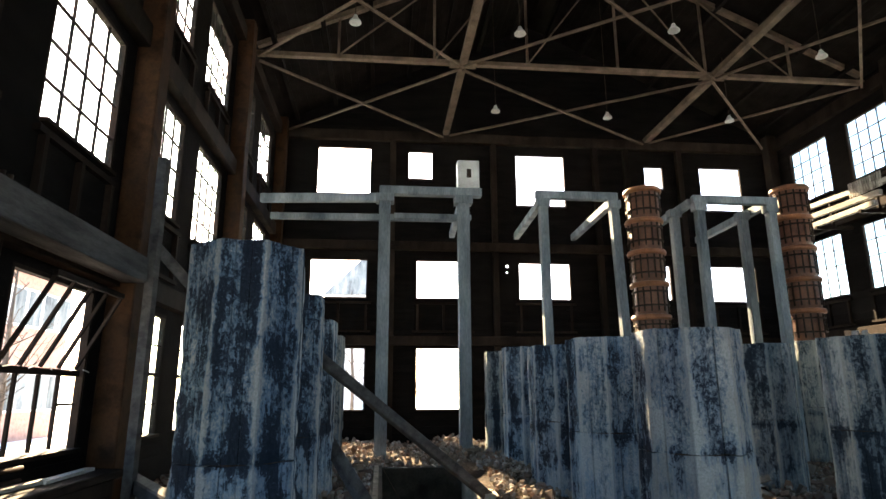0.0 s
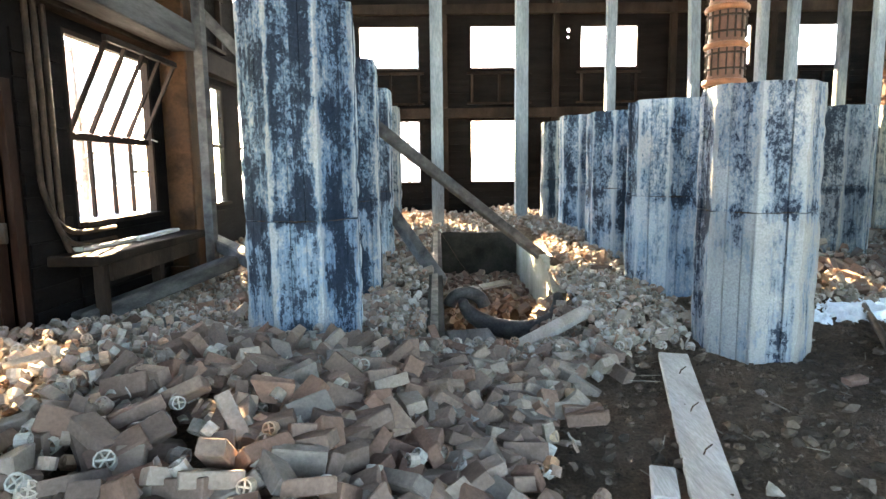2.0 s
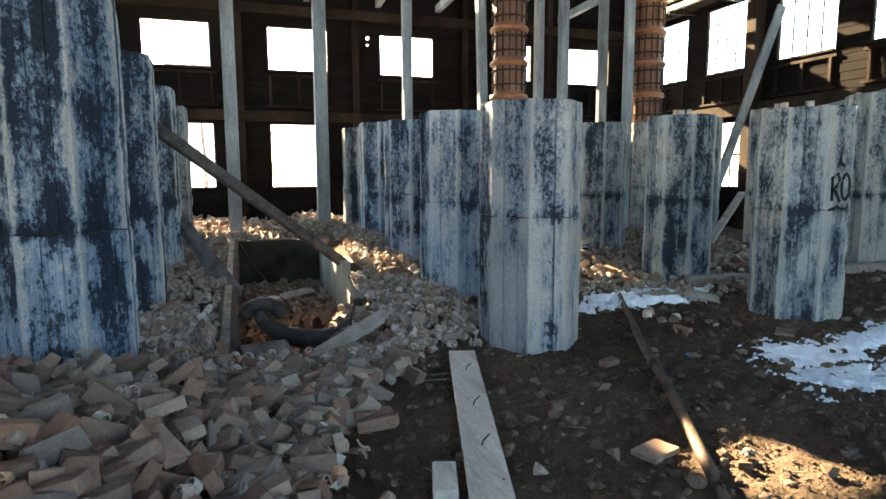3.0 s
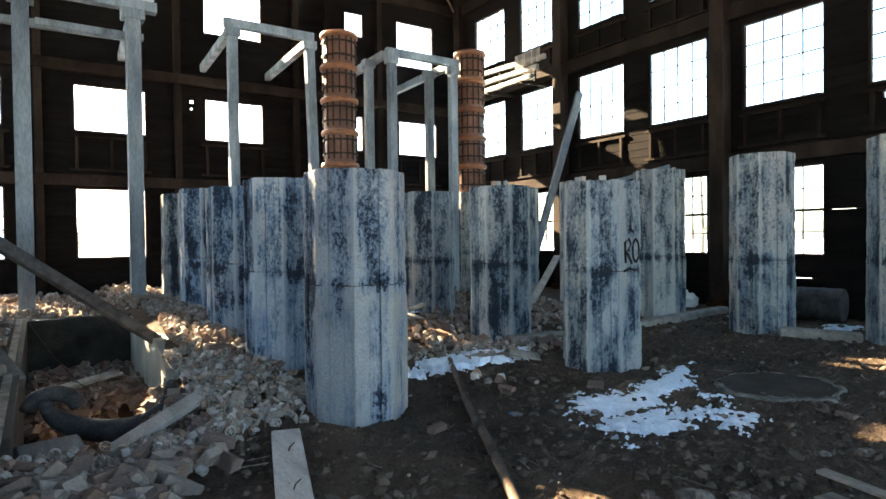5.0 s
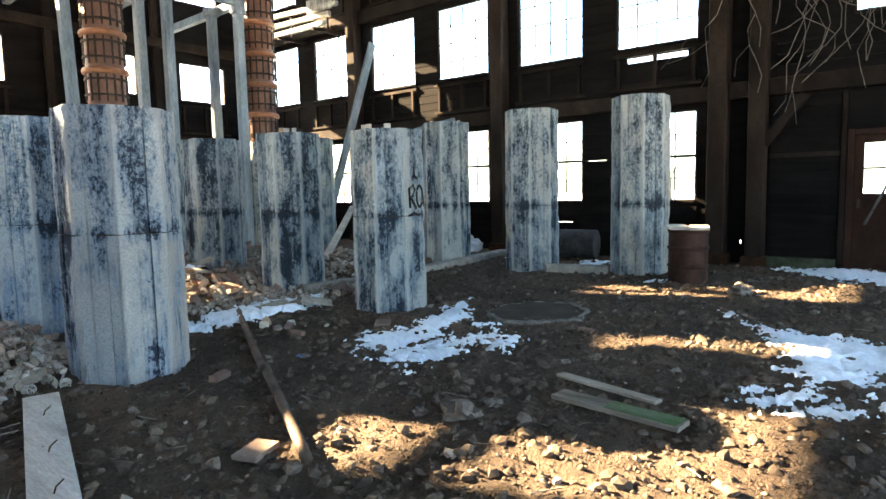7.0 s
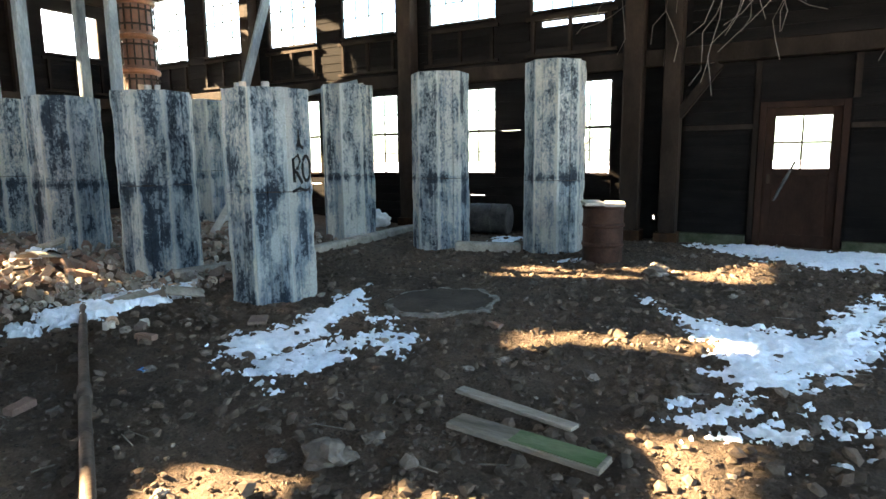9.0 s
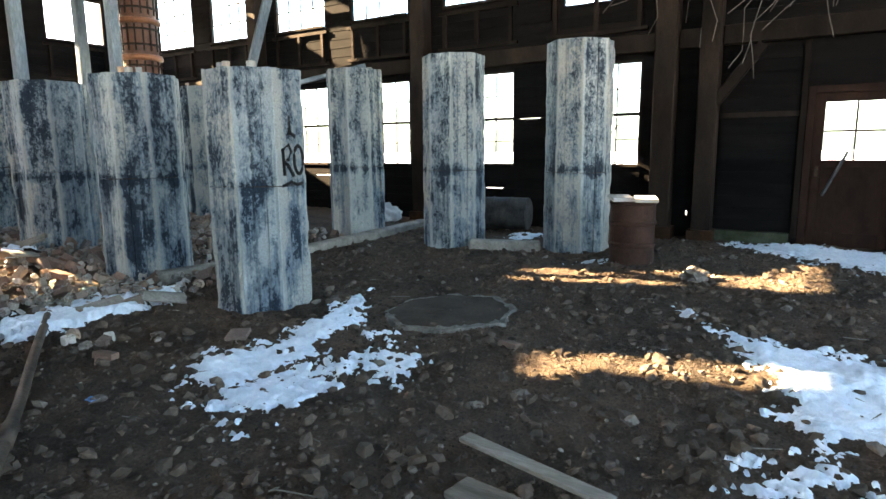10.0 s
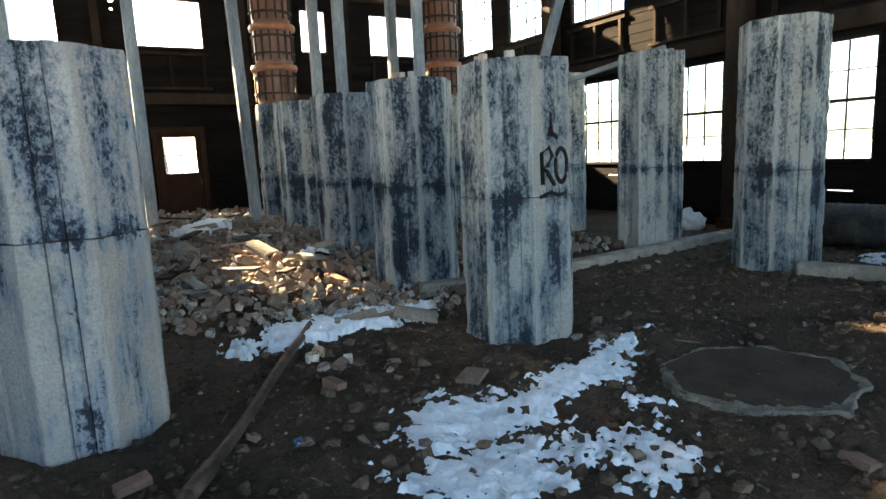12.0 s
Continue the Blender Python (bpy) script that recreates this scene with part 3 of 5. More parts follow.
# ---- frame of the hall: columns, girts, studs ----
def column(x, y, w, d, mat_, top=8.9, label="tall dark timber column against the wall"):
    zb = ground_z(x, y) - 0.15
    c = thing("column", label, "column", "columns along the walls", at=(x, y, 0))
    part("shaft", box(-w / 2, w / 2, -d / 2, d / 2, zb, top, 0.015), mat_, c)
    part("base_plate", box(-w / 2 - 0.05, w / 2 + 0.05, -d / 2 - 0.05, d / 2 + 0.05, zb, zb + 0.3, 0.01), M_RUST, c)
    return c


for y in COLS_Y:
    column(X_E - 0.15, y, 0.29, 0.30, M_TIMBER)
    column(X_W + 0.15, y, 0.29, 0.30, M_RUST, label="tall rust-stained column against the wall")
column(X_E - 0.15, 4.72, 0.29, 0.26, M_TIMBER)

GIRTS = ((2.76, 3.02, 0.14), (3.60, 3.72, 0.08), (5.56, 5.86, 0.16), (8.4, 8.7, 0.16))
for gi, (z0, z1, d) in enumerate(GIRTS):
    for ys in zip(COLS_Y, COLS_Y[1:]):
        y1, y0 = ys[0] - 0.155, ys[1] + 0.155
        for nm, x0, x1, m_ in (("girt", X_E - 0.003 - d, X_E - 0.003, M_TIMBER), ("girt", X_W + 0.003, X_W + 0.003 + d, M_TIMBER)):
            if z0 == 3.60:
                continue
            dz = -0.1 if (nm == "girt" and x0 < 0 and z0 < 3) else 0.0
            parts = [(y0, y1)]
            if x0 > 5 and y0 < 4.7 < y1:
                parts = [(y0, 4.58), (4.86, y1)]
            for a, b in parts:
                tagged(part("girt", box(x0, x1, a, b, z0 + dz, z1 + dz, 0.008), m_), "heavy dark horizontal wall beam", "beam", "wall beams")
# studs and short rails between the window rows
def stud_panel(axis, plane, sgn, u0, u1, z0, z1):
    p = thing("window_framing", "dark studs and rails nailed to the wall below a window", "framing", "framings below windows", kind="structure")
    d0, d1 = sorted((plane, plane + sgn * 0.07))
    d0 += 0.003 if sgn > 0 else 0
    d1 -= 0.003 if sgn < 0 else 0
    mk = (lambda a, b, c, e: box(d0, d1, a, b, c, e)) if axis == 'x' else (lambda a, b, c, e: box(a, b, d0, d1, c, e))
    for u in (u0, (u0 + u1) / 2 - 0.03, u1 - 0.06):
        part("stud", mk(u, u + 0.06, z0 + 0.05, z1 - 0.05), M_TIMBER, p)
    part("rail", mk(u0 - 0.1, u1 + 0.1, z1 - 0.05, z1 + 0.01), M_TIMBER, p)
    part("rail", mk(u0 - 0.1, u1 + 0.1, z0, z0 + 0.05), M_TIMBER, p)


for a, b in PAIRS:
    stud_panel('x', X_E, -1, a + 0.05, b - 0.05, 3.10, 3.76)
    stud_panel('x', X_W, 1, a + 0.05, b - 0.05, 3.02, 3.76)
    stud_panel('x', X_E, -1, a + 0.05, b - 0.05, 5.92, 6.44)
    stud_panel('x', X_W, 1, a + 0.05, b - 0.05, 5.92, 6.44)
for a, b in ((-1.5, 0.0), (1.3, 2.75), (4.1, 5.55), (9.65, 11.0)):
    stud_panel('y', Y_N, -1, a, b, 3.08, 3.88)
for z0, z1, m_ in ((2.74, 2.98, M_TIMBER), (5.28, 5.52, M_TIMBER), (8.42, 8.7, M_TIMBER)):
    tagged(part("girt", box(X_W + 0.31, X_E - 0.31, Y_N - 0.16, Y_N - 0.003, z0, z1, 0.008), m_), "long brown beam across the gable wall", "beam", "wall beams")
for x in (0.62, 3.45, 6.42, 7.35, 8.95):
    st = thing("stud", "tall brown wall stud", "wall framing", "gable studs", at=(x, Y_N - 0.10, 0))
    for a, b in ((-0.1, 2.735), (2.985, 5.275), (5.525, 8.415)):
        part("shaft", box(-0.08, 0.08, -0.06, 0.09, a, b, 0.006), M_TIMBER, st)

# ---- roof trusses and bracing ----
slope = (RIDGE_Z - EAVE_Z) / (RIDGE_X - X_W)


def truss(y):
    t = thing("roof_truss", "riveted iron roof truss, dusty brown", "truss", "roof trusses", at=(0, y, 0))
    zb = 8.72
    part("bottom_chord", bar((X_W + 0.1, 0, zb), (X_E - 0.1, 0, zb), 0.12, 0.10), M_TRUSS, t)
    for s, xe in ((-1, X_W + 0.15), (1, X_E - 0.15)):
        part("rafter", bar((xe, 0, EAVE_Z + 0.02), (RIDGE_X, 0, RIDGE_Z - 0.12), 0.12, 0.12), M_TRUSS, t)
    xs = [X_W + 1.9 + i * 2.12 for i in range(6)]
    zt = lambda x: RIDGE_Z - 0.15 - slope * abs(x - RIDGE_X)
    for i, x in enumerate(xs):
        part("strut", bar((x, 0, zb + 0.05), (x, 0, zt(x)), 0.05, 0.05), M_TRUSS, t)
        nx_ = xs[i + 1] if i < 5 else None
        if nx_ is not None:
            if nx_ <= RIDGE_X + 1.2:
                part("tie_rod", bar((x, 0, zb + 0.05), (nx_, 0, zt(nx_)), 0.03, 0.03), M_TRUSS, t)
            else:
                part("tie_rod", bar((nx_, 0, zb + 0.05), (x, 0, zt(x)), 0.03, 0.03), M_TRUSS, t)
    for x in (2.1, 8.0):
        part("gusset", box(x - 0.3, x + 0.3, -0.12, 0.12, zb - 0.065, zb - 0.052), M_TRUSS, t)
    return t


TRUSS_Y = (14.85, 10.4, 5.95, 1.5)
for y in TRUSS_Y:
    truss(y)
EDGE_Y = (Y_N - 0.02,) + TRUSS_Y + (Y_S,)
NODES = (X_W + 0.2, 2.1, 8.0, X_E - 0.2)
for ya, yb in zip(EDGE_Y, EDGE_Y[1:]):
    for x in NODES[1:3]:
        tagged(part("longitudinal_strut", bar((x, ya - 0.06, 8.70), (x, yb + 0.06, 8.70), 0.16, 0.14), M_TRUSS), "long iron strut between the roof trusses", "strut", "roof struts")
    for xa, xb in zip(NODES, NODES[1:]):
        br = thing("cross_brace", "thin crossed iron rods under the roof", "bracing", "roof bracing")
        part("rod", bar((xa, ya - 0.05, 8.63), (xb, yb + 0.05, 8.63), 0.05, 0.05), M_TRUSS, br)
        part("rod", bar((xa, yb + 0.05, 8.58), (xb, ya - 0.05, 8.58), 0.05, 0.05), M_TRUSS, br)
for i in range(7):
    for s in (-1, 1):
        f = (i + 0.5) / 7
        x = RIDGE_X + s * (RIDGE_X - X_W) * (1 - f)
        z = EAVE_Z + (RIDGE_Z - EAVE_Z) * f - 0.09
        tagged(part("purlin", bar((x, Y_S, z), (x, Y_N - 0.01, z), 0.1, 0.14), M_ROOF), "long near-black timber roof purlin", "beam", "roof purlins")


# ---- pillars ----
def pillar(x, y, ztop, material, label, width=0.9, turn=0.0, seed=0, plain=None):
    """An octagonal concrete pillar cast in two lifts, with ribs at its corners and a joint."""
    zb = ground_z(x, y) - 0.2
    p = thing("concrete_pillar", label, "pillar", "octagonal pillars", at=(x, y, 0), rz=turn)
    r = width / 2
    rng = random.Random(seed)
    joint = 1.07 + 0.018 * (y - 7.5)
    # each face was cast against three boards that stood a little in or out
    forms = [(rng.uniform(0.27, 0.40), rng.uniform(0.60, 0.74), rng.uniform(-0.016, 0.0), rng.uniform(-0.020, -0.004), rng.uniform(-0.016, 0.0)) for _ in range(8)]
    if plain is not None:
        forms[plain] = (0.33, 0.67, -0.003, -0.003, -0.003)

    def lift(z0, z1, grow, name, mt_):
        bm = bmesh.new()
        n_lv = 26
        levels = [z0 + (z1 - z0) * k / n_lv for k in range(n_lv + 1)]
        rings = []
        for li, z in enumerate(levels):
            ring = []
            for s in range(8):
                a0, a1 = 2 * math.pi * (s - 0.5) / 8, 2 * math.pi * (s + 0.5) / 8
                p0 = Vector((math.cos(a0), math.sin(a0))) * r * grow
                p1 = Vector((math.cos(a1), math.sin(a1))) * r * grow
                b1, b2, o1, o2, o3 = forms[s]
                nrm = Vector((math.cos(2 * math.pi * s / 8), math.sin(2 * math.pi * s / 8)))
                for f, proud in ((0.035, 0.0), (0.10, o1), (b1 - 0.012, o1), (b1, min(o1, o2) - 0.012), (b1 + 0.012, o2), (b2 - 0.012, o2), (b2, min(o2, o3) - 0.012), (b2 + 0.012, o3), (0.90, o3), (0.965, 0.0)):
                    q = p0.lerp(p1, f)
                    wob = 0.006 * noise.noise((q.x * 4 + seed * 3, q.y * 4, z * 3))
                    chip = 0.0
                    if f < 0.05 or f > 0.95:
                        chip = -0.030 * max(0.0, noise.noise((q.x * 3 + seed, q.y * 3, z * 7.0)) + 0.05) - 0.008 * abs(noise.noise((seed, s, z * 25.0)))
                    if li == n_lv:
                        chip -= 0.004
                    q = q + nrm * (proud + wob + chip)
                    dz = 0.0
                    if li in (0, n_lv):
                        dz = 0.009 * noise.noise((q.x * 7 + seed, q.y * 7, 9.0 + li)) + 0.007 * noise.noise((q.x * 25 + seed, q.y * 25, 3.0))
                    ring.append(bm.verts.new((q.x, q.y, z + dz)))
            rings.append(ring)
        n = len(rings[0])
        for q, w in zip(rings, rings[1:]):
            for k_ in range(n):
                bm.faces.new((q[k_], q[(k_ + 1) % n], w[(k_ + 1) % n], w[k_]))
        bm.faces.new(rings[0][::-1])
        bm.faces.new(rings[-1])
        return part(name, bm, mt_, p)
    lift(zb, joint - 0.004, 1.0, "lower_lift", LOWER[material])
    lift(joint + 0.004, ztop, 0.988, "upper_lift", material)
    part("core", lathe([(r * 0.86, joint - 0.03), (r * 0.86, joint + 0.03)], 8), M_IRON, p)
    return p


BLUE = "octagonal concrete pillar with peeling blue-black paint"
PALE = "octagonal concrete pillar, pale concrete under streaked blue paint"
GREYP = "octagonal grey concrete pillar with dark stains"
PILLARS = []
for i, (x, y, z, mt, lb) in enumerate((
        (2.94, 7.60, 2.02, M_PILLAR_PALE, PALE), (2.96, 9.52, 2.12, M_PILLAR, BLUE), (2.96, 11.42, 2.18, M_PILLAR, BLUE), (2.94, 13.28, 2.29, M_PILLAR, BLUE), (2.94, 15.15, 2.34, M_PILLAR_GREEN, GREYP),
        (-0.60, 7.42, 2.60, M_PILLAR, BLUE), (-0.62, 9.35, 2.54, M_PILLAR, BLUE), (-0.62, 11.25, 2.50, M_PILLAR, BLUE), (-0.62, 13.15, 2.46, M_PILLAR_GREEN, GREYP),
        (5.95, 7.53, 2.05, M_PILLAR_GREEN, "grey concrete pillar with stains and black spray-paint letters"), (6.01, 9.41, 2.15, M_PILLAR_GREEN, GREYP), (6.05, 11.38, 2.21, M_PILLAR_GREEN, GREYP), (6.08, 13.28, 2.30, M_PILLAR_GREEN, GREYP), (6.20, 15.20, 2.43, M_PILLAR_GREEN, GREYP),
        (9.65, 7.72, 2.63, M_PILLAR_GREEN, GREYP), (9.69, 9.56, 2.58, M_PILLAR_GREEN, GREYP), (9.72, 11.45, 2.55, M_PILLAR_GREEN, GREYP), (9.75, 15.25, 2.60, M_PILLAR_GREEN, GREYP), (9.75, 13.35, 2.56, M_PILLAR_GREEN, GREYP),
        (10.13, 6.06, 2.72, M_PILLAR_GREEN, GREYP))):
    PILLARS.append(pillar(x, y, z, mt, lb, turn=2.5 if i == 9 else (i * 7) % 9 - 4 + {0: 180, 5: 90}.get(i, 0), seed=i + 1, plain=6 if i == 9 else None))


# ---- stoneware towers on two pillars ----
CAGE_BAR = mesh_of(box(-0.01, 0.01, -0.016, 0.016, 0.05, 0.57), "cage_bar", M_IRON)


def tower(x, y, z0, tiers):
    t = thing("stoneware_tower", "stack of brown stoneware pipe sections in iron cages", "tower", "stoneware towers", at=(x, y, z0))
    h = 0.71
    for i in range(tiers):
        sec = part("section", lathe([(0.33, 0), (0.34, 0.06), (0.345, h - 0.12), (0.36, h - 0.1), (0.36, h - 0.005)], 32), M_TERRA, t, smooth=False)
        sec.location = (0.006 * ((i * 5) % 3 - 1), 0.006 * ((i * 7) % 3 - 1), i * h)
        rim = part("rim", lathe([(0.345, h - 0.13), (0.41, h - 0.115), (0.42, h - 0.06), (0.40, h - 0.02), (0.36, h - 0.01)], 32), M_TERRA_BAND, sec, "orange-brown collar", True)
        for zz in (0.16, 0.46):
            part("hoop", lathe([(0.375, zz), (0.388, zz), (0.388, zz + 0.035), (0.375, zz + 0.035)], 32), M_IRON, sec)
        for s in range(16):
            a = 2 * math.pi * s / 16
            cb = new("cage_bar", CAGE_BAR)
            cb.parent = sec
            cb.matrix_basis = pose(0.372 * math.cos(a), 0.372 * math.sin(a), 0, 0, 0, math.degrees(a))
    return t


tower(6.20, 15.25, 2.44, 5)
tower(9.80, 15.30, 2.61, 5)


# ---- timber gantry in front of the gable wall ----
def post(x, y, top, w=0.19, lean=(0, 0)):
    zb = ground_z(x, y) - 0.1
    p = thing("gantry_post", "tall weathered blue-grey timber post", "post", "gantry posts", at=(x, y, 0))
    part("shaft", bar((0, 0, zb), (lean[0], lean[1], top), w, w, 0.008), M_STEEL_BLUE, p)
    part("cap_block", box(lean[0] - w * 0.8, lean[0] + w * 0.8, lean[1] - w * 0.6, lean[1] + w * 0.6, top - 0.18, top - 0.002, 0.01), M_STEEL_BLUE, p)
    return p


POSTS = {"a": (0.42, 15.1), "b": (2.10, 15.1), "c": (3.86, 15.1), "d": (5.60, 15.1), "f": (7.44, 15.1), "h": (9.14, 15.1), "e": (7.13, 15.66), "g": (8.84, 15.71)}
for key, (x, y) in POSTS.items():
    post(x, y, 5.66, 0.24 if key in "ab" else 0.18, (-0.15, 0) if key == "d" else (0, 0))


def gbeam(a, b, w=0.14, h=0.18):
    tagged(part("gantry_beam", bar(a, b, w, h, 0.008), M_STEEL_BLUE), "weathered grey timber gantry beam", "beam", "gantry beams")


gbeam((-2.2, 15.25, 5.56), (0.6, 15.1, 5.60))
gbeam((0.3, 15.1, 5.75), (2.5, 15.1, 5.75), 0.2)
gbeam((3.7, 15.1, 5.75), (5.55, 15.1, 5.75))
gbeam((7.3, 15.1, 5.75), (9.3, 15.1, 5.75))
for x in (2.12, 3.9, 5.5, 7.3, 9.1):
    gbeam((x, 15.19, 5.70), (x + 0.12, 18.5, 5.70))
gbeam((-2.0, 15.4, 5.22), (2.2, 15.3, 5.22), 0.10, 0.14)
gbeam((0.62, 15.3, 5.25), (2.3, 15.3, 5.25), 0.10, 0.12)
sb = thing("switch_box", "pale metal box with a dark slot on the gantry", "box", at=(2.21, 15.1, 5.842))
part("case", box(-0.24, 0.24, -0.12, 0.12, 0, 0.62, 0.02), M_WHITE, sb)
part("slot", box(-0.04, 0.06, -0.124, -0.115, 0.22, 0.42), M_IRON, sb)


# ---- doors ----
def door(name, label, axis, plane, sgn, u0, u1, ztop, g0, g1, zbot):
    """A leaf with a four-pane light, in its frame. sgn: the side of the room."""
    d = thing(name, label, "door", kind="structure")

    def b(a, c, e, f, d0, d1):
        p0, p1 = sorted((plane + sgn * d0, plane + sgn * d1))
        return box(p0, p1, a, c, e, f, 0.003) if axis == 'x' else box(a, c, p0, p1, e, f, 0.003)
    part("door_frame", b(u0 - 0.09, u0, zbot, ztop + 0.09, -0.10, 0.05), M_DOOR, d)
    part("door_frame", b(u1, u1 + 0.09, zbot, ztop + 0.09, -0.10, 0.05), M_DOOR, d)
    part("lintel", b(u0, u1, ztop, ztop + 0.09, -0.10, 0.05), M_DOOR, d)
    s = 0.12
    leaf = part("leaf", b(u0, u1, zbot, g0 - 0.09, -0.06, -0.03), M_DOOR, d)
    for a, c, e, f in ((u0, u0 + s, zbot, ztop), (u1 - s, u1, zbot, ztop), (u0 + s, u1 - s, g1, ztop), (u0 + s, u1 - s, g0 - 0.10, g0), (u0 + s, u1 - s, zbot, zbot + 0.24)):
        part("rail", b(a, c, e, f, -0.065, -0.02), M_DOOR, leaf)
    um, zm = (u0 + u1) / 2, (g0 + g1) / 2
    part("glazing_bar", b(um - 0.012, um + 0.012, g0, g1, -0.055, -0.03), M_DOOR, leaf)
    part("glazing_bar", b(u0 + s, u1 - s, zm - 0.012, zm + 0.012, -0.058, -0.027), M_DOOR, leaf)
    for a, c in ((u0 + s, um - 0.012), (um + 0.012, u1 - s)):
        for e, f in ((g0, zm - 0.012), (zm + 0.012, g1)):
            p = part("pane", b(a, c, e, f, -0.045, -0.041), M_GLASS, leaf)
            p.visible_shadow = False
    part("door_handle", b(u1 - 0.09, u1 - 0.05, 0.95, 1.09, -0.02, 0.03), M_IRON, leaf, "black iron handle")
    return d


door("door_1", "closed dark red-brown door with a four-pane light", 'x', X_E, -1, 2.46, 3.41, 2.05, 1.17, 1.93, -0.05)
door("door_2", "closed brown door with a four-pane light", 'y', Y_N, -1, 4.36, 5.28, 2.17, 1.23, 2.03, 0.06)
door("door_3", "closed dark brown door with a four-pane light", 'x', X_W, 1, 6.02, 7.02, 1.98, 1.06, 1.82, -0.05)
tagged(part("transom_post", box(X_E - 0.06, X_E - 0.004, 2.28, 2.36, 2.15, 2.75), M_TIMBER), "thin dark post above a door", "post", kind="structure")
tagged(part("transom_post", box(X_E - 0.06, X_E - 0.004, 3.51, 3.58, 0.1, 2.75), M_TIMBER), "thin dark post beside a door", "post", kind="structure")
tagged(part("wall_rail", box(X_E - 0.05, X_E - 0.004, 3.585, 4.57, 1.76, 1.83), M_TIMBER), "dark rail nailed across the boards", "rail", kind="structure")
tagged(part("wall_rail", box(X_E - 0.05, X_E - 0.004, 0.4, 2.36, 1.74, 1.81), M_TIMBER), "dark rail nailed across the boards", "rail", kind="structure")
tagged(part("door_brace", bar((X_E - 0.04, 3.0, 1.28), (X_E - 0.10, 3.25, 0.70), 0.05, 0.03), M_DARKPLANK), "thin grey stick leaning on the door", "stick")
tagged(part("corner_brace", bar((X_E - 0.22, 4.06, 2.72), (X_E - 0.22, 4.62, 1.98), 0.10, 0.14, 0.006), M_TIMBER), "diagonal brown knee brace under the beam", "brace")
tagged(part("wall_plinth", box(X_E - 0.14, X_E - 0.004, 0.0, 2.35, -0.2, 0.14), M_PLINTH), "low mossy concrete plinth along the wall", "plinth", kind="structure")
tagged(part("wall_plinth", box(X_E - 0.14, X_E - 0.004, 3.60, 4.56, -0.2, 0.16), M_PLINTH), "low mossy concrete plinth along the wall", "plinth", kind="structure")

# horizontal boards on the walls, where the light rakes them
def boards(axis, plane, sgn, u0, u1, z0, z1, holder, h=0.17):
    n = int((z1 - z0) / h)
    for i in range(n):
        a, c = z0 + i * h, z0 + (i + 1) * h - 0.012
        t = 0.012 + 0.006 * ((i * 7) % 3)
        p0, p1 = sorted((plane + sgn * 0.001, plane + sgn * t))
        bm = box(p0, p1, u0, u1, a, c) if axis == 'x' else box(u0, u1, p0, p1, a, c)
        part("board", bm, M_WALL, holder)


wall_e, wall_w, wall_n = bpy.data.objects["wall_east"], bpy.data.objects["wall_west"], bpy.data.objects["wall_north"]
for a, b in PAIRS:
    boards('x', X_E, -1, a, b, 0.0, 1.02, wall_e)
    boards('x', X_E, -1, a, b, 3.08, 3.56 if a < 6 else 3.78, wall_e)
for a, b in ((14.02, 14.42), (15.75, 16.38), (13.57, 13.86), (11.45, 12.10), (9.83, 10.02), (7.19, 7.83), (9.3, 9.5)):
    boards('x', X_E, -1, a, b, 0.0, 2.74, wall_e)
    boards('x', X_E, -1, a, b, 3.05, 5.5, wall_e)
boards('x', X_E, -1, 3.6, 4.56, 0.16, 2.74, wall_e)
boards('x', X_E, -1, 0.5, 2.34, 0.16, 2.74, wall_e)
boards('x', X_E, -1, 1.1, 4.5, 3.05, 3.78, wall_e)
boards('x', X_W, 1, 7.2, 7.75, -0.1, 2.6, wall_w)
boards('x', X_W, 1, 7.8, 9.4, -0.1, 0.95, wall_w)
boards('x', X_W, 1, 9.9, 11.6, -0.1, 0.95, wall_w)
for a, b in ((-1.55, 0.04), (1.2, 2.8)):
    boards('y', Y_N, -1, a, b, 0.2, 1.04, wall_n)
for a, b in ((0.05, 0.53), (0.71, 1.26), (2.8, 3.36), (3.54, 4.2), (5.4, 6.32), (6.52, 7.25), (7.46, 8.85), (9.06, 11.5)):
    boards('y', Y_N, -1, a, b, 0.2, 2.7, wall_n)
    boards('y', Y_N, -1, a, b, 3.02, 3.9, wall_n)


# ---- west window: fixed lower lights and a sash that leans inwards ----
sash = thing("hopper_window", "old timber window light leaning inwards from its frame", "window")
xw = X_W - 0.06
part("meeting_rail", box(xw - 0.03, xw + 0.03, 7.89, 9.24, 1.70, 1.76), M_TIMBER, sash)
for y in (8.2, 8.56, 8.9):
    part("glazing_bar", box(xw - 0.015, xw + 0.015, y - 0.014, y + 0.014, 1.036, 1.70), M_TIMBER, sash)
part("glazing_bar", box(xw - 0.015, xw + 0.015, 8.914, 9.24, 1.42, 1.445), M_TIMBER, sash)
for y in (7.93, 8.24, 8.56, 8.88, 9.2):
    part("sash_bar", bar((xw, y, 1.77), (xw + 0.36, y, 2.50), 0.034, 0.03), M_TIMBER, sash)
part("top_rail", bar((xw + 0.36, 7.9, 2.51), (xw + 0.36, 9.23, 2.51), 0.04, 0.05), M_TIMBER, sash)
bm = bmesh.new()
for i in range(5):
    add_tube(bm, [(X_W + 0.03, 7.86 + 0.36 * i, 1.745), (X_W + 0.02, 8.0 + 0.3 * i, 1.765)], 0.006, 5)
bmesh.ops.recalc_face_normals(bm, faces=bm.faces[:])
part("putty", bm, M_WHITE, sash)

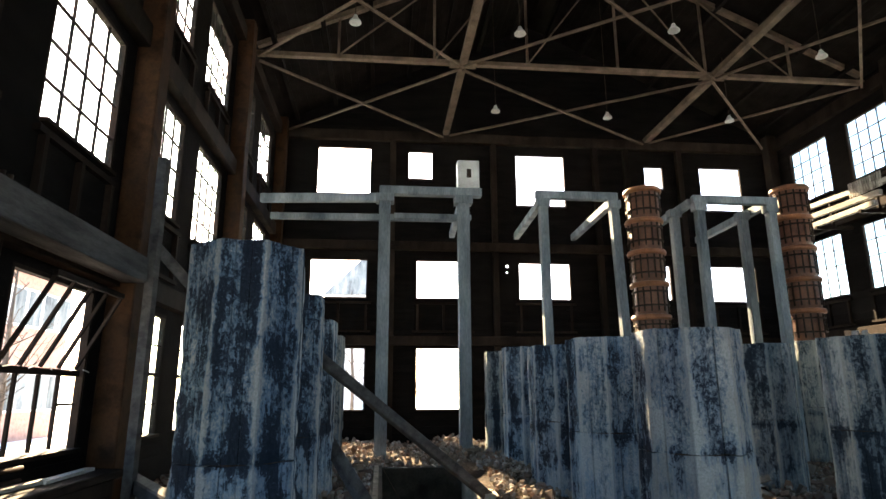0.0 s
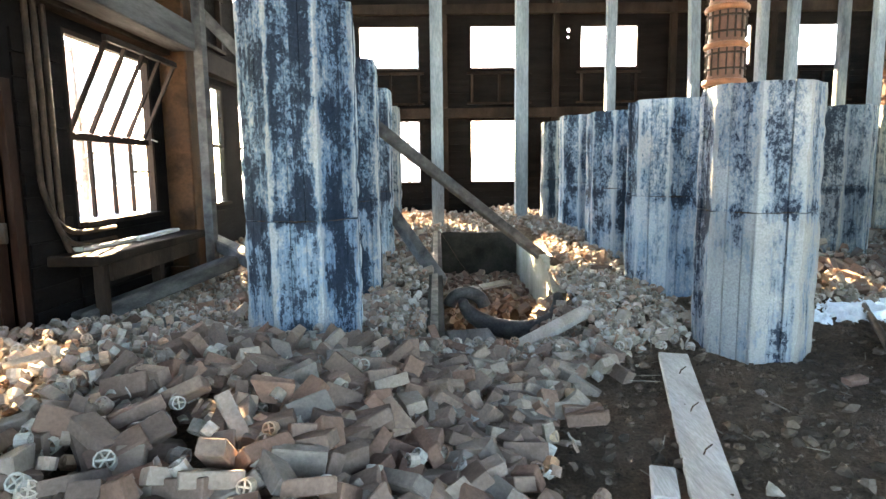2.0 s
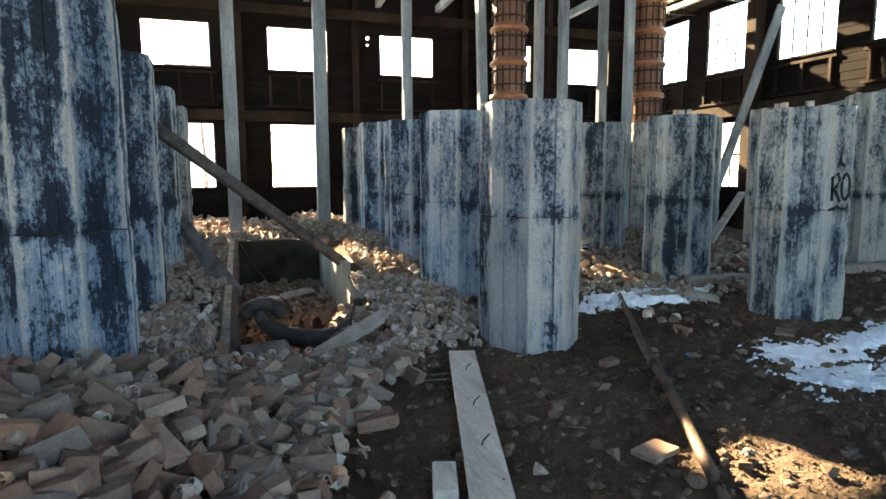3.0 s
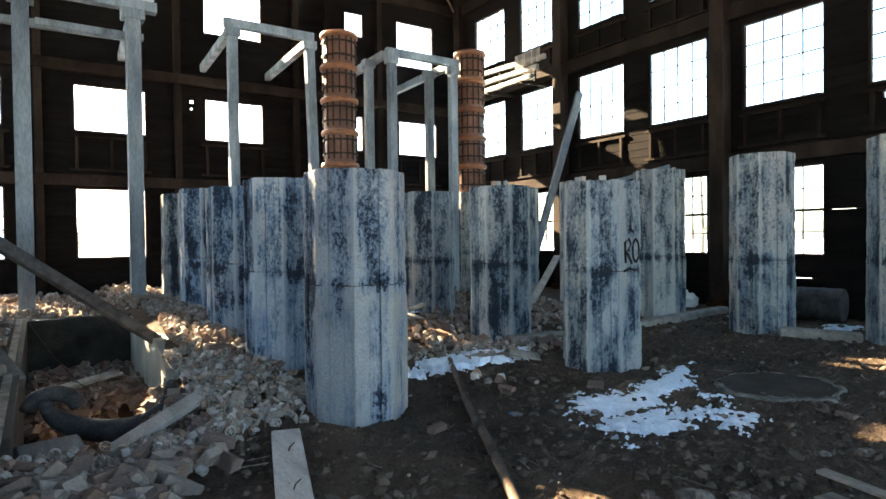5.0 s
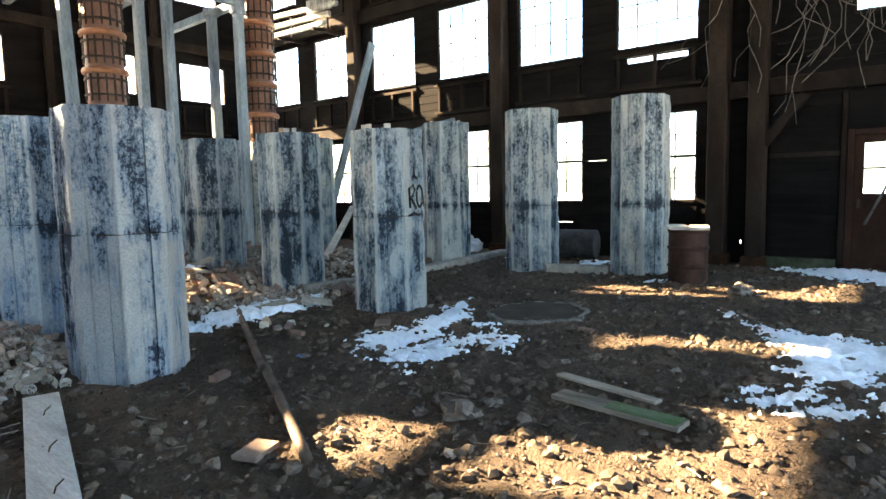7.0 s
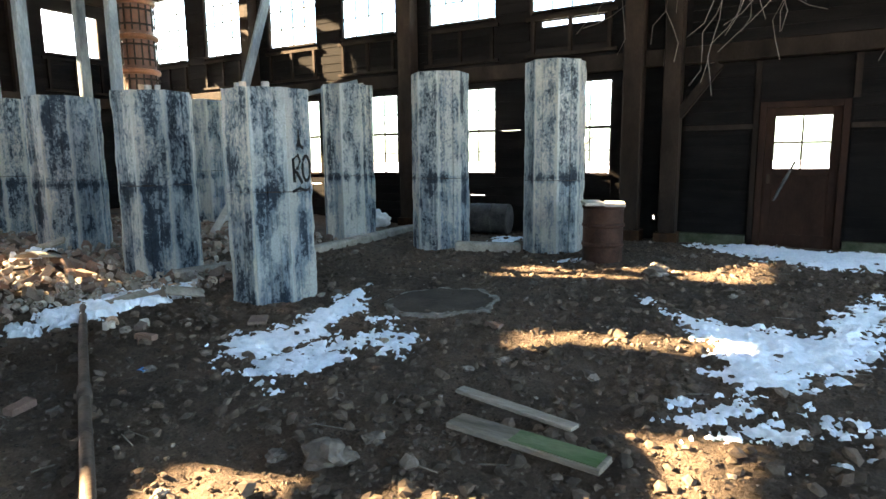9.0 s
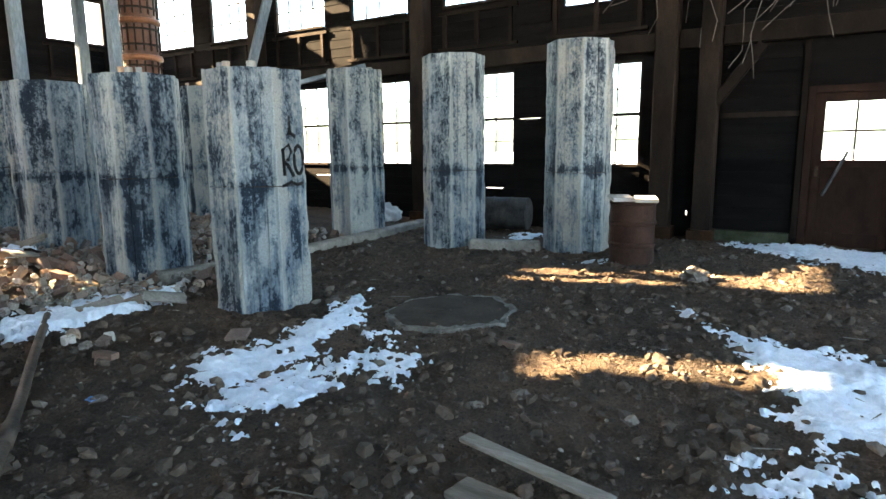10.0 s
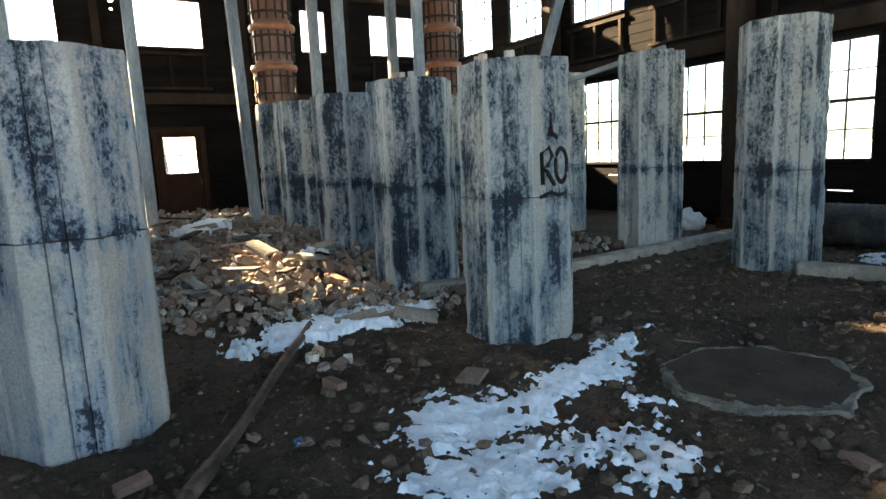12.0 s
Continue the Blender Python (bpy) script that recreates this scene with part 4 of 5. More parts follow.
# Added ledge, no real bench: its timber stands for the dark below the window.
bench = thing("work_bench", "made-up dark timber ledge with debris, for the dark under the west window", "bench", at=(0, 0, 0))
part("top", box(X_W + 0.02, X_W + 0.42, 7.35, 9.45, 0.72, 0.80, 0.01), M_TIMBER, bench)
for y in (7.5, 8.45, 9.3):
    part("leg", box(X_W + 0.30, X_W + 0.38, y - 0.04, y + 0.04, -0.1, 0.72), M_TIMBER, bench)
part("apron", box(X_W + 0.375, X_W + 0.405, 7.55, 9.25, 0.58, 0.72), M_TIMBER, bench)
for i, (a, b_) in enumerate(((7.6, 8.4), (8.3, 9.2))):
    tagged(part("splinter", bar((X_W + 0.12 + 0.1 * i, a, 0.822), (X_W + 0.2, b_, 0.826), 0.09, 0.03), M_PLANK), "pale broken strip of wood on the ledge", "wood strip", "strips on the ledge")

for i in range(3):
    yy, xx = 7.30 + 0.10 * i, X_W + 0.07
    r = 0.42 - 0.10 * i
    pts = [(xx, yy, 3.2), (xx, yy, 0.95 + r)]
    zc = 0.95 + r - 0.10 * i
    pts = [(xx, yy, 3.2), (xx, yy, zc)] + [(xx + 0.01, yy + r - r * math.cos(radians(a)), zc - r * math.sin(radians(a))) for a in range(15, 91, 15)] + [(xx + 0.02, yy + r + 0.5, zc - r)]
    tagged(part("conduit", tube(pts, 0.022, 8), M_IRON, smooth=True), "rusty conduit bent under the window", "pipe", "wall conduits")

# west-side steel beam and knee over the window
tagged(part("steel_beam", box(X_W + 0.16, X_W + 0.42, 5.5, 9.50, 2.70, 2.98, 0.01), M_DARKPLANK), "grey painted steel beam above the west window", "beam")
tagged(part("knee_brace", bar((X_W + 0.35, 9.82, 3.2), (X_W + 0.95, 9.9, 2.55), 0.12, 0.12, 0.006), M_DARKPLANK), "grey timber knee brace on a column", "brace")
tagged(part("grey_strut", box(X_W + 0.36, X_W + 0.46, 9.58, 9.72, 0.1, 4.2, 0.006), M_DARKPLANK), "grey upright strapped to a rusty column", "post")


# ---- loose timbers ----
def timber(name, a, b, w, h, material, label, category="plank", up=(0, 0, 1), group=""):
    t = thing(name, label, category, group)
    bm = bar(a, b, w, h, min(w, h) * 0.12, up)
    for v in bm.verts:
        v.co += Vector((0.006 * noise.noise(v.co * 9), 0.006 * noise.noise(v.co * 9 + Vector((5, 0, 0))), 0.0))
    part("board", bm, material, t)
    return t


timber("long_board", (2.14, 7.14, 0.03), (1.37, 4.55, 0.035), 0.20, 0.045, M_PLANK, "long grey weathered board with bent nails lying on soil", "board")
for i, f in enumerate((0.18, 0.42, 0.62)):
    c = Vector((2.14, 7.14, 0.05)).lerp(Vector((1.37, 4.55, 0.055)), f)
    tagged(part("nail", tube([c, c + Vector((0.01, 0, 0.03)), c + Vector((0.05, 0.02, 0.045))], 0.004, 6), M_RUST), "bent rusty nail in the board", "nail", "bent nails")
timber("board_end", (1.33, 5.12, 0.06), (1.40, 5.36, 0.07), 0.11, 0.05, M_PLANK, "short sawn end of a pale board", "board")
timber("leaning_beam", (-0.35, 9.62, 1.98), (1.86, 10.86, 0.20), 0.13, 0.12, M_DARKPLANK, "dark grey timber leaning across the pit", "beam")
timber("fallen_beam", (-0.35, 11.7, 0.95), (0.44, 9.85, 0.10), 0.16, 0.14, M_DARKPLANK, "dark grey timber fallen against a pillar", "beam")
timber("ramp_plank", (2.15, 8.52, 0.22), (1.02, 7.42, 0.02), 0.17, 0.05, M_PLANK, "pale plank sloping down into the rubble", "plank")
timber("wall_timber", (-2.40, 10.2, 0.62), (-1.42, 8.85, 0.52), 0.17, 0.14, M_DARKPLANK, "squared grey timber lying on rubble by the wall", "timber")
timber("wall_timber", (-2.35, 7.35, 0.30), (-1.72, 9.05, 0.50), 0.14, 0.13, M_DARKPLANK, "squared grey timber lying on rubble by the wall", "timber")
timber("wall_timber", (-2.30, 6.35, 0.24), (-1.55, 7.25, 0.30), 0.15, 0.13, M_DARKPLANK, "squared grey timber lying on rubble by the door", "timber")
timber("mossy_plank", (4.10, 4.35, 0.05), (4.02, 3.55, 0.045), 0.15, 0.03, M_OLDPLANK, "grey plank with green moss at one end", "plank")
part("moss", bar((4.065, 4.0, 0.0645), (4.025, 3.57, 0.0625), 0.13, 0.006), M_GREEN, bpy.data.objects["mossy_plank"], "green moss")
timber("narrow_plank", (4.49, 4.54, 0.045), (4.32, 3.79, 0.045), 0.075, 0.022, M_OLDPLANK, "narrow grey plank lying on soil", "plank")
timber("leaning_plank", (8.15, 11.27, 0.12), (9.42, 11.8, 1.06), 0.14, 0.05, M_PLANK, "brown plank leaning among the pillars", "plank")
timber("leaning_channel", (10.05, 13.5, 0.3), (11.30, 12.95, 4.85), 0.20, 0.07, M_STEEL_BLUE, "long grey steel channel leaning on the wall", "channel", up=(0, 1, 0))
timber("roof_scrap", (9.0, 10.7, 2.30), (9.85, 9.45, 2.665), 0.10, 0.06, M_STEEL_BLUE, "grey timber lying across a pillar top", "timber")
KERB = "low concrete kerb between the pillars"
for a, b in (((6.45, 8.85, 0.0), (11.0, 9.15, 0.03)), ((9.35, 7.30, 0.02), (9.75, 6.42, 0.0)), ((5.75, 8.90, 0.04), (6.60, 8.75, 0.04)), ((4.95, 15.6, 0.30), (6.7, 14.45, 0.30))):
    timber("kerb", (a[0], a[1], a[2] + 0.02), (b[0], b[1], b[2] + 0.02), 0.20, 0.20, M_SHARD, KERB, "kerb", group="kerbs")

# ---- the pole ----
pole = thing("long_pole", "long brown pipe lying on soil", "pipe")
pz = lambda x, y: sum(ground_z(x + 0.3 * dx, y + 0.3 * dy) for dx in (-1, 0, 1) for dy in (-1, 0, 1)) / 9 + 0.035
pts = [(4.55 + (2.56 - 4.55) * f, 8.55 + (4.93 - 8.55) * f + 0.012 * math.sin(f * 5), pz(4.55 + (2.56 - 4.55) * f, 8.55 + (4.93 - 8.55) * f) + 0.012) for f in [i / 16 for i in range(17)]]
part("pipe", tube(pts, 0.031, 12), M_PIPE, pole, smooth=True)
part("coupling", tube([pts[9], pts[10]], 0.040, 12), M_PIPE, pole, smooth=True)

# ---- barrel ----
barrel = thing("steel_drum", "brown rusted steel drum with boards on top", "drum", at=(9.45, 5.12, -0.02))
rb, hb = 0.265, 0.76
prof = [(rb - 0.01, 0.0), (rb + 0.006, 0.008), (rb + 0.006, 0.03), (rb - 0.006, 0.04)]
for zc in (hb * 0.34, hb * 0.67):
    prof += [(rb - 0.006, zc - 0.03), (rb + 0.010, zc - 0.01), (rb + 0.010, zc + 0.01), (rb - 0.006, zc + 0.03)]
prof += [(rb - 0.006, hb - 0.04), (rb + 0.006, hb - 0.03), (rb + 0.006, hb), (rb - 0.012, hb), (rb - 0.012, hb - 0.02)]
part("shell", lathe(prof, 40), M_BARREL, barrel, smooth=False)
part("bung", lathe([(0.03, hb - 0.02), (0.03, hb - 0.004)], 12), M_IRON, barrel)
for i, (dy, rz) in enumerate(((0.15, 24), (-0.14, 17))):
    t = thing("drum_board", "short pale board lying on the drum", "board", "boards on the drum", at=(9.45, 5.12 + dy, hb - 0.012), rz=rz)
    part("board", box(-0.31, 0.27, -0.125, 0.125, 0, 0.045, 0.006), M_PLANK, t)
fallen = thing("fallen_drum", "dark steel drum lying on its side by the wall", "drum")
bm = lathe([(r, z - 0.45) for r, z in [(rb - 0.01, 0.0), (rb, 0.01), (rb, 0.28), (rb + 0.012, 0.30), (rb, 0.32), (rb, 0.58), (rb + 0.012, 0.60), (rb, 0.62), (rb, 0.88), (rb - 0.01, 0.9)]], 32)
bmesh.ops.transform(bm, matrix=pose(11.25, 7.75, 0.30, 90, 0, 8), verts=bm.verts[:])
part("shell", bm, M_RUBBER, fallen)
bag = thing("white_bag", "crumpled dirty white sack on the ground", "sack")
bm = bmesh.new()
bmesh.ops.create_icosphere(bm, subdivisions=4, radius=1.0)
for v in bm.verts:
    n3 = noise.noise(v.co * 2.2) * 0.35 + noise.noise(v.co * 6) * 0.12
    v.co = Vector((11.15 + v.co.x * 0.20 * (1 + n3), 10.1 + v.co.y * 0.26 * (1 + n3), 0.16 + max(-0.16, v.co.z * 0.2 * (1 + n3))))
part("cloth", bm, M_WHITE, bag, smooth=True)

# ---- spray-painted letters on one pillar ----
M_SPRAY = simple_mat("black_spray_paint", (0.008, 0.008, 0.009), (0.02, 0.02, 0.022), 8.0, 0.6)
rp = PILLARS[9]


def spray(name, pts, width, label):
    """A flat painted stroke on the pillar's face."""
    bm = tube([(x, -0.410, z) for x, z in pts], width, 8)
    for v in bm.verts:
        v.co.y = -0.410 + (v.co.y + 0.410) * 0.35
    part(name, bm, M_SPRAY, rp, label, True)


spray("spray_letter", [(-0.09, 1.16), (-0.10, 1.38), (-0.03, 1.42), (0.00, 1.36), (-0.04, 1.29), (-0.09, 1.28), (-0.05, 1.25), (0.02, 1.15)], 0.019, "black spray-paint letter R")
spray("spray_letter", [(0.085 + 0.055 * math.cos(a), 1.29 + 0.12 * math.sin(a)) for a in [2 * math.pi * i / 18 for i in range(19)]], 0.018, "black spray-paint letter O")
spray("spray_stroke", [(-0.02, 1.50), (-0.01, 1.66), (0.0, 1.52), (0.05, 1.49)], 0.020, "black spray-paint stroke")
spray("spray_stroke", [(-0.12, 1.07), (-0.02, 1.10), (0.06, 1.075), (0.13, 1.09)], 0.014, "black spray-paint stroke")

# ---- hanging lamps ----
for x, y, z in ((2.95, 12.9, 8.25), (3.1, 16.3, 8.3), (6.0, 16.4, 8.3), (9.2, 16.3, 8.3), (5.9, 12.6, 8.3), (9.4, 13.2, 8.3), (-0.2, 12.9, 8.3)):
    lp = thing("hanging_lamp", "small pale enamel lamp hanging from the roof", "lamp", "hanging lamps", at=(x, y, z))
    part("shade", lathe([(0.03, 0.16), (0.05, 0.10), (0.11, 0.02), (0.115, 0.0), (0.10, 0.0), (0.035, 0.09)][::-1], 16), M_WHITE, lp, smooth=True)
    part("cord", tube([(0, 0, 0.14), (0, 0, EAVE_Z + (RIDGE_Z - EAVE_Z) * (1 - abs(x - RIDGE_X) / (RIDGE_X - X_W)) - z - 0.02)], 0.008, 6), M_IRON, lp)

# ---- catwalk on the east wall ----
cat = thing("wall_catwalk", "pale broken timber catwalk bracketed to the wall", "catwalk")
for y0, y1, z0, z1, d in ((14.2, 18.2, 6.05, 6.25, 0.5), (14.2, 18.0, 5.75, 5.85, 0.75), (14.2, 17.6, 5.50, 5.52, 0.9)):
    part("rail", bar((X_E - d, y0, z0), (X_E - d, y1, z1), 0.10, 0.12, 0.005), M_PLANK, cat)
for i in range(14):
    y = 14.35 + i * 0.07
    part("spindle", box(X_E - 0.56, X_E - 0.53, y, y + 0.03, 5.95, 6.3), M_PLANK, cat)
for y in (14.6, 16.0, 17.4):
    part("bracket", bar((X_E - 0.003, y, 5.44), (X_E - 0.97, y, 5.42), 0.08, 0.08), M_TIMBER, cat)
    part("upright", box(X_E - 0.52, X_E - 0.46, y - 0.03, y + 0.03, 5.47, 6.2), M_TIMBER, cat)


# ---- things in the pit ----
hose = thing("duct_hose", "dark rubber duct half-ring lying in the pit", "duct")
pts = [(1.16 + 0.50 * math.cos(radians(a)), 9.0 + 0.14 * math.sin(radians(a * 2)), 0.08 + 0.34 * math.sin(radians(a))) for a in range(185, 366, 9)]
part("duct", tube(pts, [0.05 + 0.055 * math.sin(math.pi * i / 20) for i in range(21)], 14), M_RUBBER, hose, smooth=True)
pts = [(0.72 + 0.20 * math.cos(radians(a)), 9.4, -0.12 + 0.18 * math.sin(radians(a))) for a in range(10, 171, 12)]
tagged(part("duct_ring", tube(pts, 0.075, 10), M_RUBBER, smooth=True), "dark curved rubber duct end in the pit", "duct")
blk = thing("steel_sheet", "dark upright steel box section in the pit", "steel box")
part("shell", box(0.48, 0.62, 8.48, 8.62, -1.1, -0.16, 0.03), M_RUBBER, blk)
timber("pit_block", (0.48, 8.02, -0.13), (0.90, 8.06, -0.12), 0.40, 0.18, M_DARKPLANK, "thick dark wooden block over the pit", "block")
timber("pit_board", (0.85, 11.4, -0.30), (1.45, 11.8, -0.27), 0.22, 0.04, M_PLANK, "pale board on the rubble in the pit", "board")
timber("nailed_board", (0.72, 7.58, -0.34), (0.72, 7.52, -0.02), 0.16, 0.045, M_PLANK, "short pale board with nail holes standing in rubble", "board", up=(0, 1, 0))


def pit_z(x, y):
    """The top of the fill in the pit."""
    return -1.0 + max(0.50 * smooth(8.2, 7.5, y), 0.55 * smooth(9.8, 11.0, y), 0.98 * smooth(0.95, 1.74, x) * smooth(10.6, 9.2, y))


# ---- rubble ----
rng = random.Random(11)


def brick_mesh(seed, lx=0.215, ly=0.105, lz=0.062):
    r = random.Random(seed)
    bm = box(-lx / 2, lx / 2, -ly / 2, ly / 2, -lz / 2, lz / 2, 0.005)
    if seed % 3 == 1:
        for v in bm.verts:
            if v.co.x > 0:
                v.co.x *= 0.35 + 0.5 * r.random() + 0.4 * (v.co.y / ly)
    for v in bm.verts:
        v.co += Vector((r.uniform(-1, 1), r.uniform(-1, 1), r.uniform(-1, 1))) * 0.0025
    return bm


def ring_mesh(seed, r=0.034, length=0.055, spokes=2):
    """A short stoneware tube with a cross inside."""
    bm = bmesh.new()
    seg, t = 10, 0.006
    loops = []
    for rr, z in ((r, 0), (r, length), (r - t, length), (r - t, 0)):
        loops.append([bm.verts.new((rr * math.cos(2 * math.pi * k / seg), rr * math.sin(2 * math.pi * k / seg), z - length / 2)) for k in range(seg)])
    for q, w in zip(loops, loops[1:] + loops[:1]):
        for k in range(seg):
            bm.faces.new((q[k], q[(k + 1) % seg], w[(k + 1) % seg], w[k]))
    for s in range(spokes):
        a = math.pi * s / spokes + 0.3 * seed
        vs = add_box(bm, -r + t * 0.5, r - t * 0.5, -0.0035, 0.0035, -length / 2 + 0.004, length / 2 - 0.004 - 0.001 * s)
        bmesh.ops.rotate(bm, verts=vs, cent=(0, 0, 0), matrix=Matrix.Rotation(a, 3, 'Z'))
    return bm


def shard_mesh(seed):
    """A bent broken piece of a stoneware tube."""
    r = random.Random(seed)
    rad, t, length = r.uniform(0.04, 0.11), r.uniform(0.009, 0.016), r.uniform(0.04, 0.11)
    arc = r.uniform(0.7, 1.6)
    bm = bmesh.new()
    n = 5
    ls = []
    for rr, z in ((rad, 0), (rad, length), (rad - t, length), (rad - t, 0)):
        ls.append([bm.verts.new((rr * math.sin(arc * (k / (n - 1) - 0.5)), rr * math.cos(arc * (k / (n - 1) - 0.5)) - rad, z - length / 2 + (r.uniform(-0.012, 0.012)))) for k in range(n)])
    for q, w in zip(ls, ls[1:] + ls[:1]):
        for k in range(n - 1):
            bm.faces.new((q[k], q[k + 1], w[k + 1], w[k]))
    bm.faces.new([l[0] for l in ls][::-1])
    bm.faces.new([l[-1] for l in ls])
    bmesh.ops.recalc_face_normals(bm, faces=bm.faces[:])
    return bm


def stone_mesh(seed):
    bm = bmesh.new()
    bmesh.ops.create_icosphere(bm, subdivisions=1, radius=1.0)
    for v in bm.verts:
        v.co *= 1 + 0.8 * noise.noise(v.co * 1.9 + Vector((seed * 3.3, 0, 0)))
        v.co.z *= 0.65
    return bm


BRICKS = [mesh_of(brick_mesh(i), "brick", M_BRICK) for i in range(6)]
RINGS = [mesh_of(ring_mesh(i, 0.030 + 0.004 * (i % 3), 0.046 + 0.010 * (i % 2), 3 if i % 3 == 2 else 2), "ring", M_RING) for i in range(6)]


def template(bm):
    bm.verts.index_update()
    v = np.array([q.co[:] for q in bm.verts])
    f = [[q.index for q in fc.verts] for fc in bm.faces]
    bm.free()
    return v, f


T_BRICK = [template(brick_mesh(i)) for i in range(6)]
T_RING = [template(ring_mesh(i, 0.030 + 0.004 * (i % 3), 0.046 + 0.010 * (i % 2), 3 if i % 3 == 2 else 2)) for i in range(6)]
T_SHARD = [template(shard_mesh(i)) for i in range(10)]
T_STONE = [template(stone_mesh(i)) for i in range(8)]


def joined(name, pieces, material, label, category):
    """One mesh of many small pieces: (template, matrix)."""
    vs, fs, off = [], [], 0
    for (v, f), m in pieces:
        a = np.array(m)
        vs.append(v @ a[:3, :3].T + a[:3, 3])
        fs.extend([[i + off for i in q] for q in f])
        off += len(v)
    me = bpy.data.meshes.new(name)
    me.from_pydata(np.concatenate(vs).tolist(), [], fs)
    me.materials.append(material)
    return tagged(new(name, me), label, category, kind="stuff")


SPOTS = [(p.location.x, p.location.y) for p in PILLARS]


def clear(x, y, gap=0.5):
    return all((x - a) ** 2 + (y - b) ** 2 > gap * gap for a, b in SPOTS)


def in_pit(x, y):
    return TR_X0 - 0.17 < x < TR_X1 + 0.17 and TR_Y0 - 0.05 < y < TR_Y1 + 0.2


def edge_line(y):
    return 0.50 + (y - 4.6) * 0.42


def rubble_at(x, y):
    """How densely rubble lies here, 0 to 1."""
    w = 0.35 * fbm(x, y, 1.1, 5.0)
    d = 0.0
    if y < 7.4:
        d = max(d, smooth(0.35, -0.25, x - edge_line(y) + w) * smooth(3.3, 4.3, y + w))
    else:
        d = max(d, 1.0 if x < TR_X0 else 0.0)
        if 1.7 < x < 3.0:
            d = max(d, smooth(7.1, 7.9, y) * smooth(2.75, 2.35, x - 0.1 * (y - 7)))
        if 3.0 < x < 6.6:
            d = max(d, 0.75 * smooth(8.3, 9.3, y + w + 0.25 * (x - 4.5)))
        if 6.6 <= x < 9.4:
            d = max(d, 0.6 * smooth(9.3, 10.4, y + w))
        if y > 13:
            d = max(d, 0.55)
    return d


PILE = thing("rubble_heap", "loose heap of tan bricks and cross-partitioned stoneware rings", "rubble")
brick_n = ring_n = 0
rest_b, rest_r, rest_s = [], [], []
cells = []
step = 0.062
yy = 3.2
while yy < 18.5:
    st = step * (1.0 if yy < 9 else 1.35 if yy < 13 else 2.1)
    xx = -2.45
    while xx < 9.4:
        cells.append((xx + rng.uniform(-0.5, 0.5) * st, yy + rng.uniform(-0.5, 0.5) * st))
        xx += st
    yy += st
for x, y in cells:
    d = rubble_at(x, y)
    if in_pit(x, y) or rng.random() > d or not clear(x, y, 0.47):
        continue
    if x < X_W + 0.15:
        continue
    zone = smooth(7.2, 6.6, y + 0.2 * fbm(x, y, 2, 9)) * smooth(-1.6, -0.8, x + 0.3 * fbm(x, y, 2, 4))
    mound = smooth(3.2, 3.6, x) * smooth(8.6, 9.6, y)
    big = rng.random() < 0.64 * zone + 0.05 + 0.22 * mound
    near = y < 7.3
    lift = rng.random() * (0.12 * smooth(0.9, 0.1, x) + 0.03 if near else 0.08) * d
    z = ground_z(x, y) + 0.015 + lift
    rot = (rng.gauss(0, 28), rng.gauss(0, 28), rng.uniform(0, 360))
    if big:
        if rng.random() < 0.5:
            continue
        if rng.random() < 0.25:
            rot = (90 + rng.gauss(0, 20), rng.gauss(0, 20), rot[2])
        k_ = rng.randrange(6)
        if near and brick_n < 300:
            ob = new("brick", BRICKS[k_])
            ob.parent = PILE
            ob.matrix_basis = pose(x, y, z + 0.02, *rot)
            brick_n += 1
        else:
            rest_b.append((T_BRICK[k_], pose(x, y, z + 0.01, *rot)))
    elif rng.random() < (0.66 if x < 3 else 0.52):
        rot = (rng.choice((0, 90, 90, 60)) + rng.gauss(0, 22), rng.gauss(0, 25), rot[2])
        k_ = rng.randrange(6)
        if near and ring_n < 300 and rng.random() < 0.4:
            ob = new("ring", RINGS[k_])
            ob.parent = PILE
            ob.matrix_basis = pose(x, y, z + 0.02, *rot)
            ring_n += 1
        else:
            rest_r.append((T_RING[k_], pose(x, y, z + 0.01, *rot)))
    else:
        s = rng.uniform(0.5, 1.05)
        if rng.random() < 0.3:
            s *= 0.036
            rest_s.append((rng.choice(T_STONE), pose(x, y, z, *rot) @ Matrix.Diagonal((s, s * 0.8, s, 1))))
        else:
            rest_s.append((rng.choice(T_SHARD), pose(x, y, z + 0.01, rot[0] + rng.choice((0, 90)), rot[1], rot[2]) @ Matrix.Scale(s, 4)))
# rubble on the floor of the pit and sliding into it
for _ in range(1300):
    x, y = rng.uniform(TR_X0 + 0.03, TR_X1 - 0.03), TR_Y0 + (TR_Y1 - TR_Y0) * rng.random()
    z = pit_z(x, y) + 0.05
    z += rng.uniform(-0.05, 0.05)
    rot = (rng.gauss(0, 30), rng.gauss(0, 30), rng.uniform(0, 360))
    c = rng.random()
    if c < 0.35:
        rest_b.append((rng.choice(T_BRICK), pose(x, y, z, *rot)))
    elif c < 0.6:
        rest_r.append((rng.choice(T_RING), pose(x, y, z, *rot)))
    else:
        rest_s.append((rng.choice(T_SHARD), pose(x, y, z, *rot)))
for _ in range(1100):
    x, y = rng.uniform(1.05, 2.0), rng.uniform(7.3, 9.9)
    z = (pit_z(x, y) if x < TR_X1 and y > TR_Y0 else ground_z(x, y)) + rng.uniform(0.0, 0.06)
    rot = (rng.gauss(0, 35), rng.gauss(0, 35), rng.uniform(0, 360))
    if rng.random() < 0.6:
        rest_r.append((rng.choice(T_RING), pose(x, y, z, rot[0] + 60, rot[1], rot[2])))
    else:
        rest_s.append((rng.choice(T_SHARD), pose(x, y, z, *rot)))
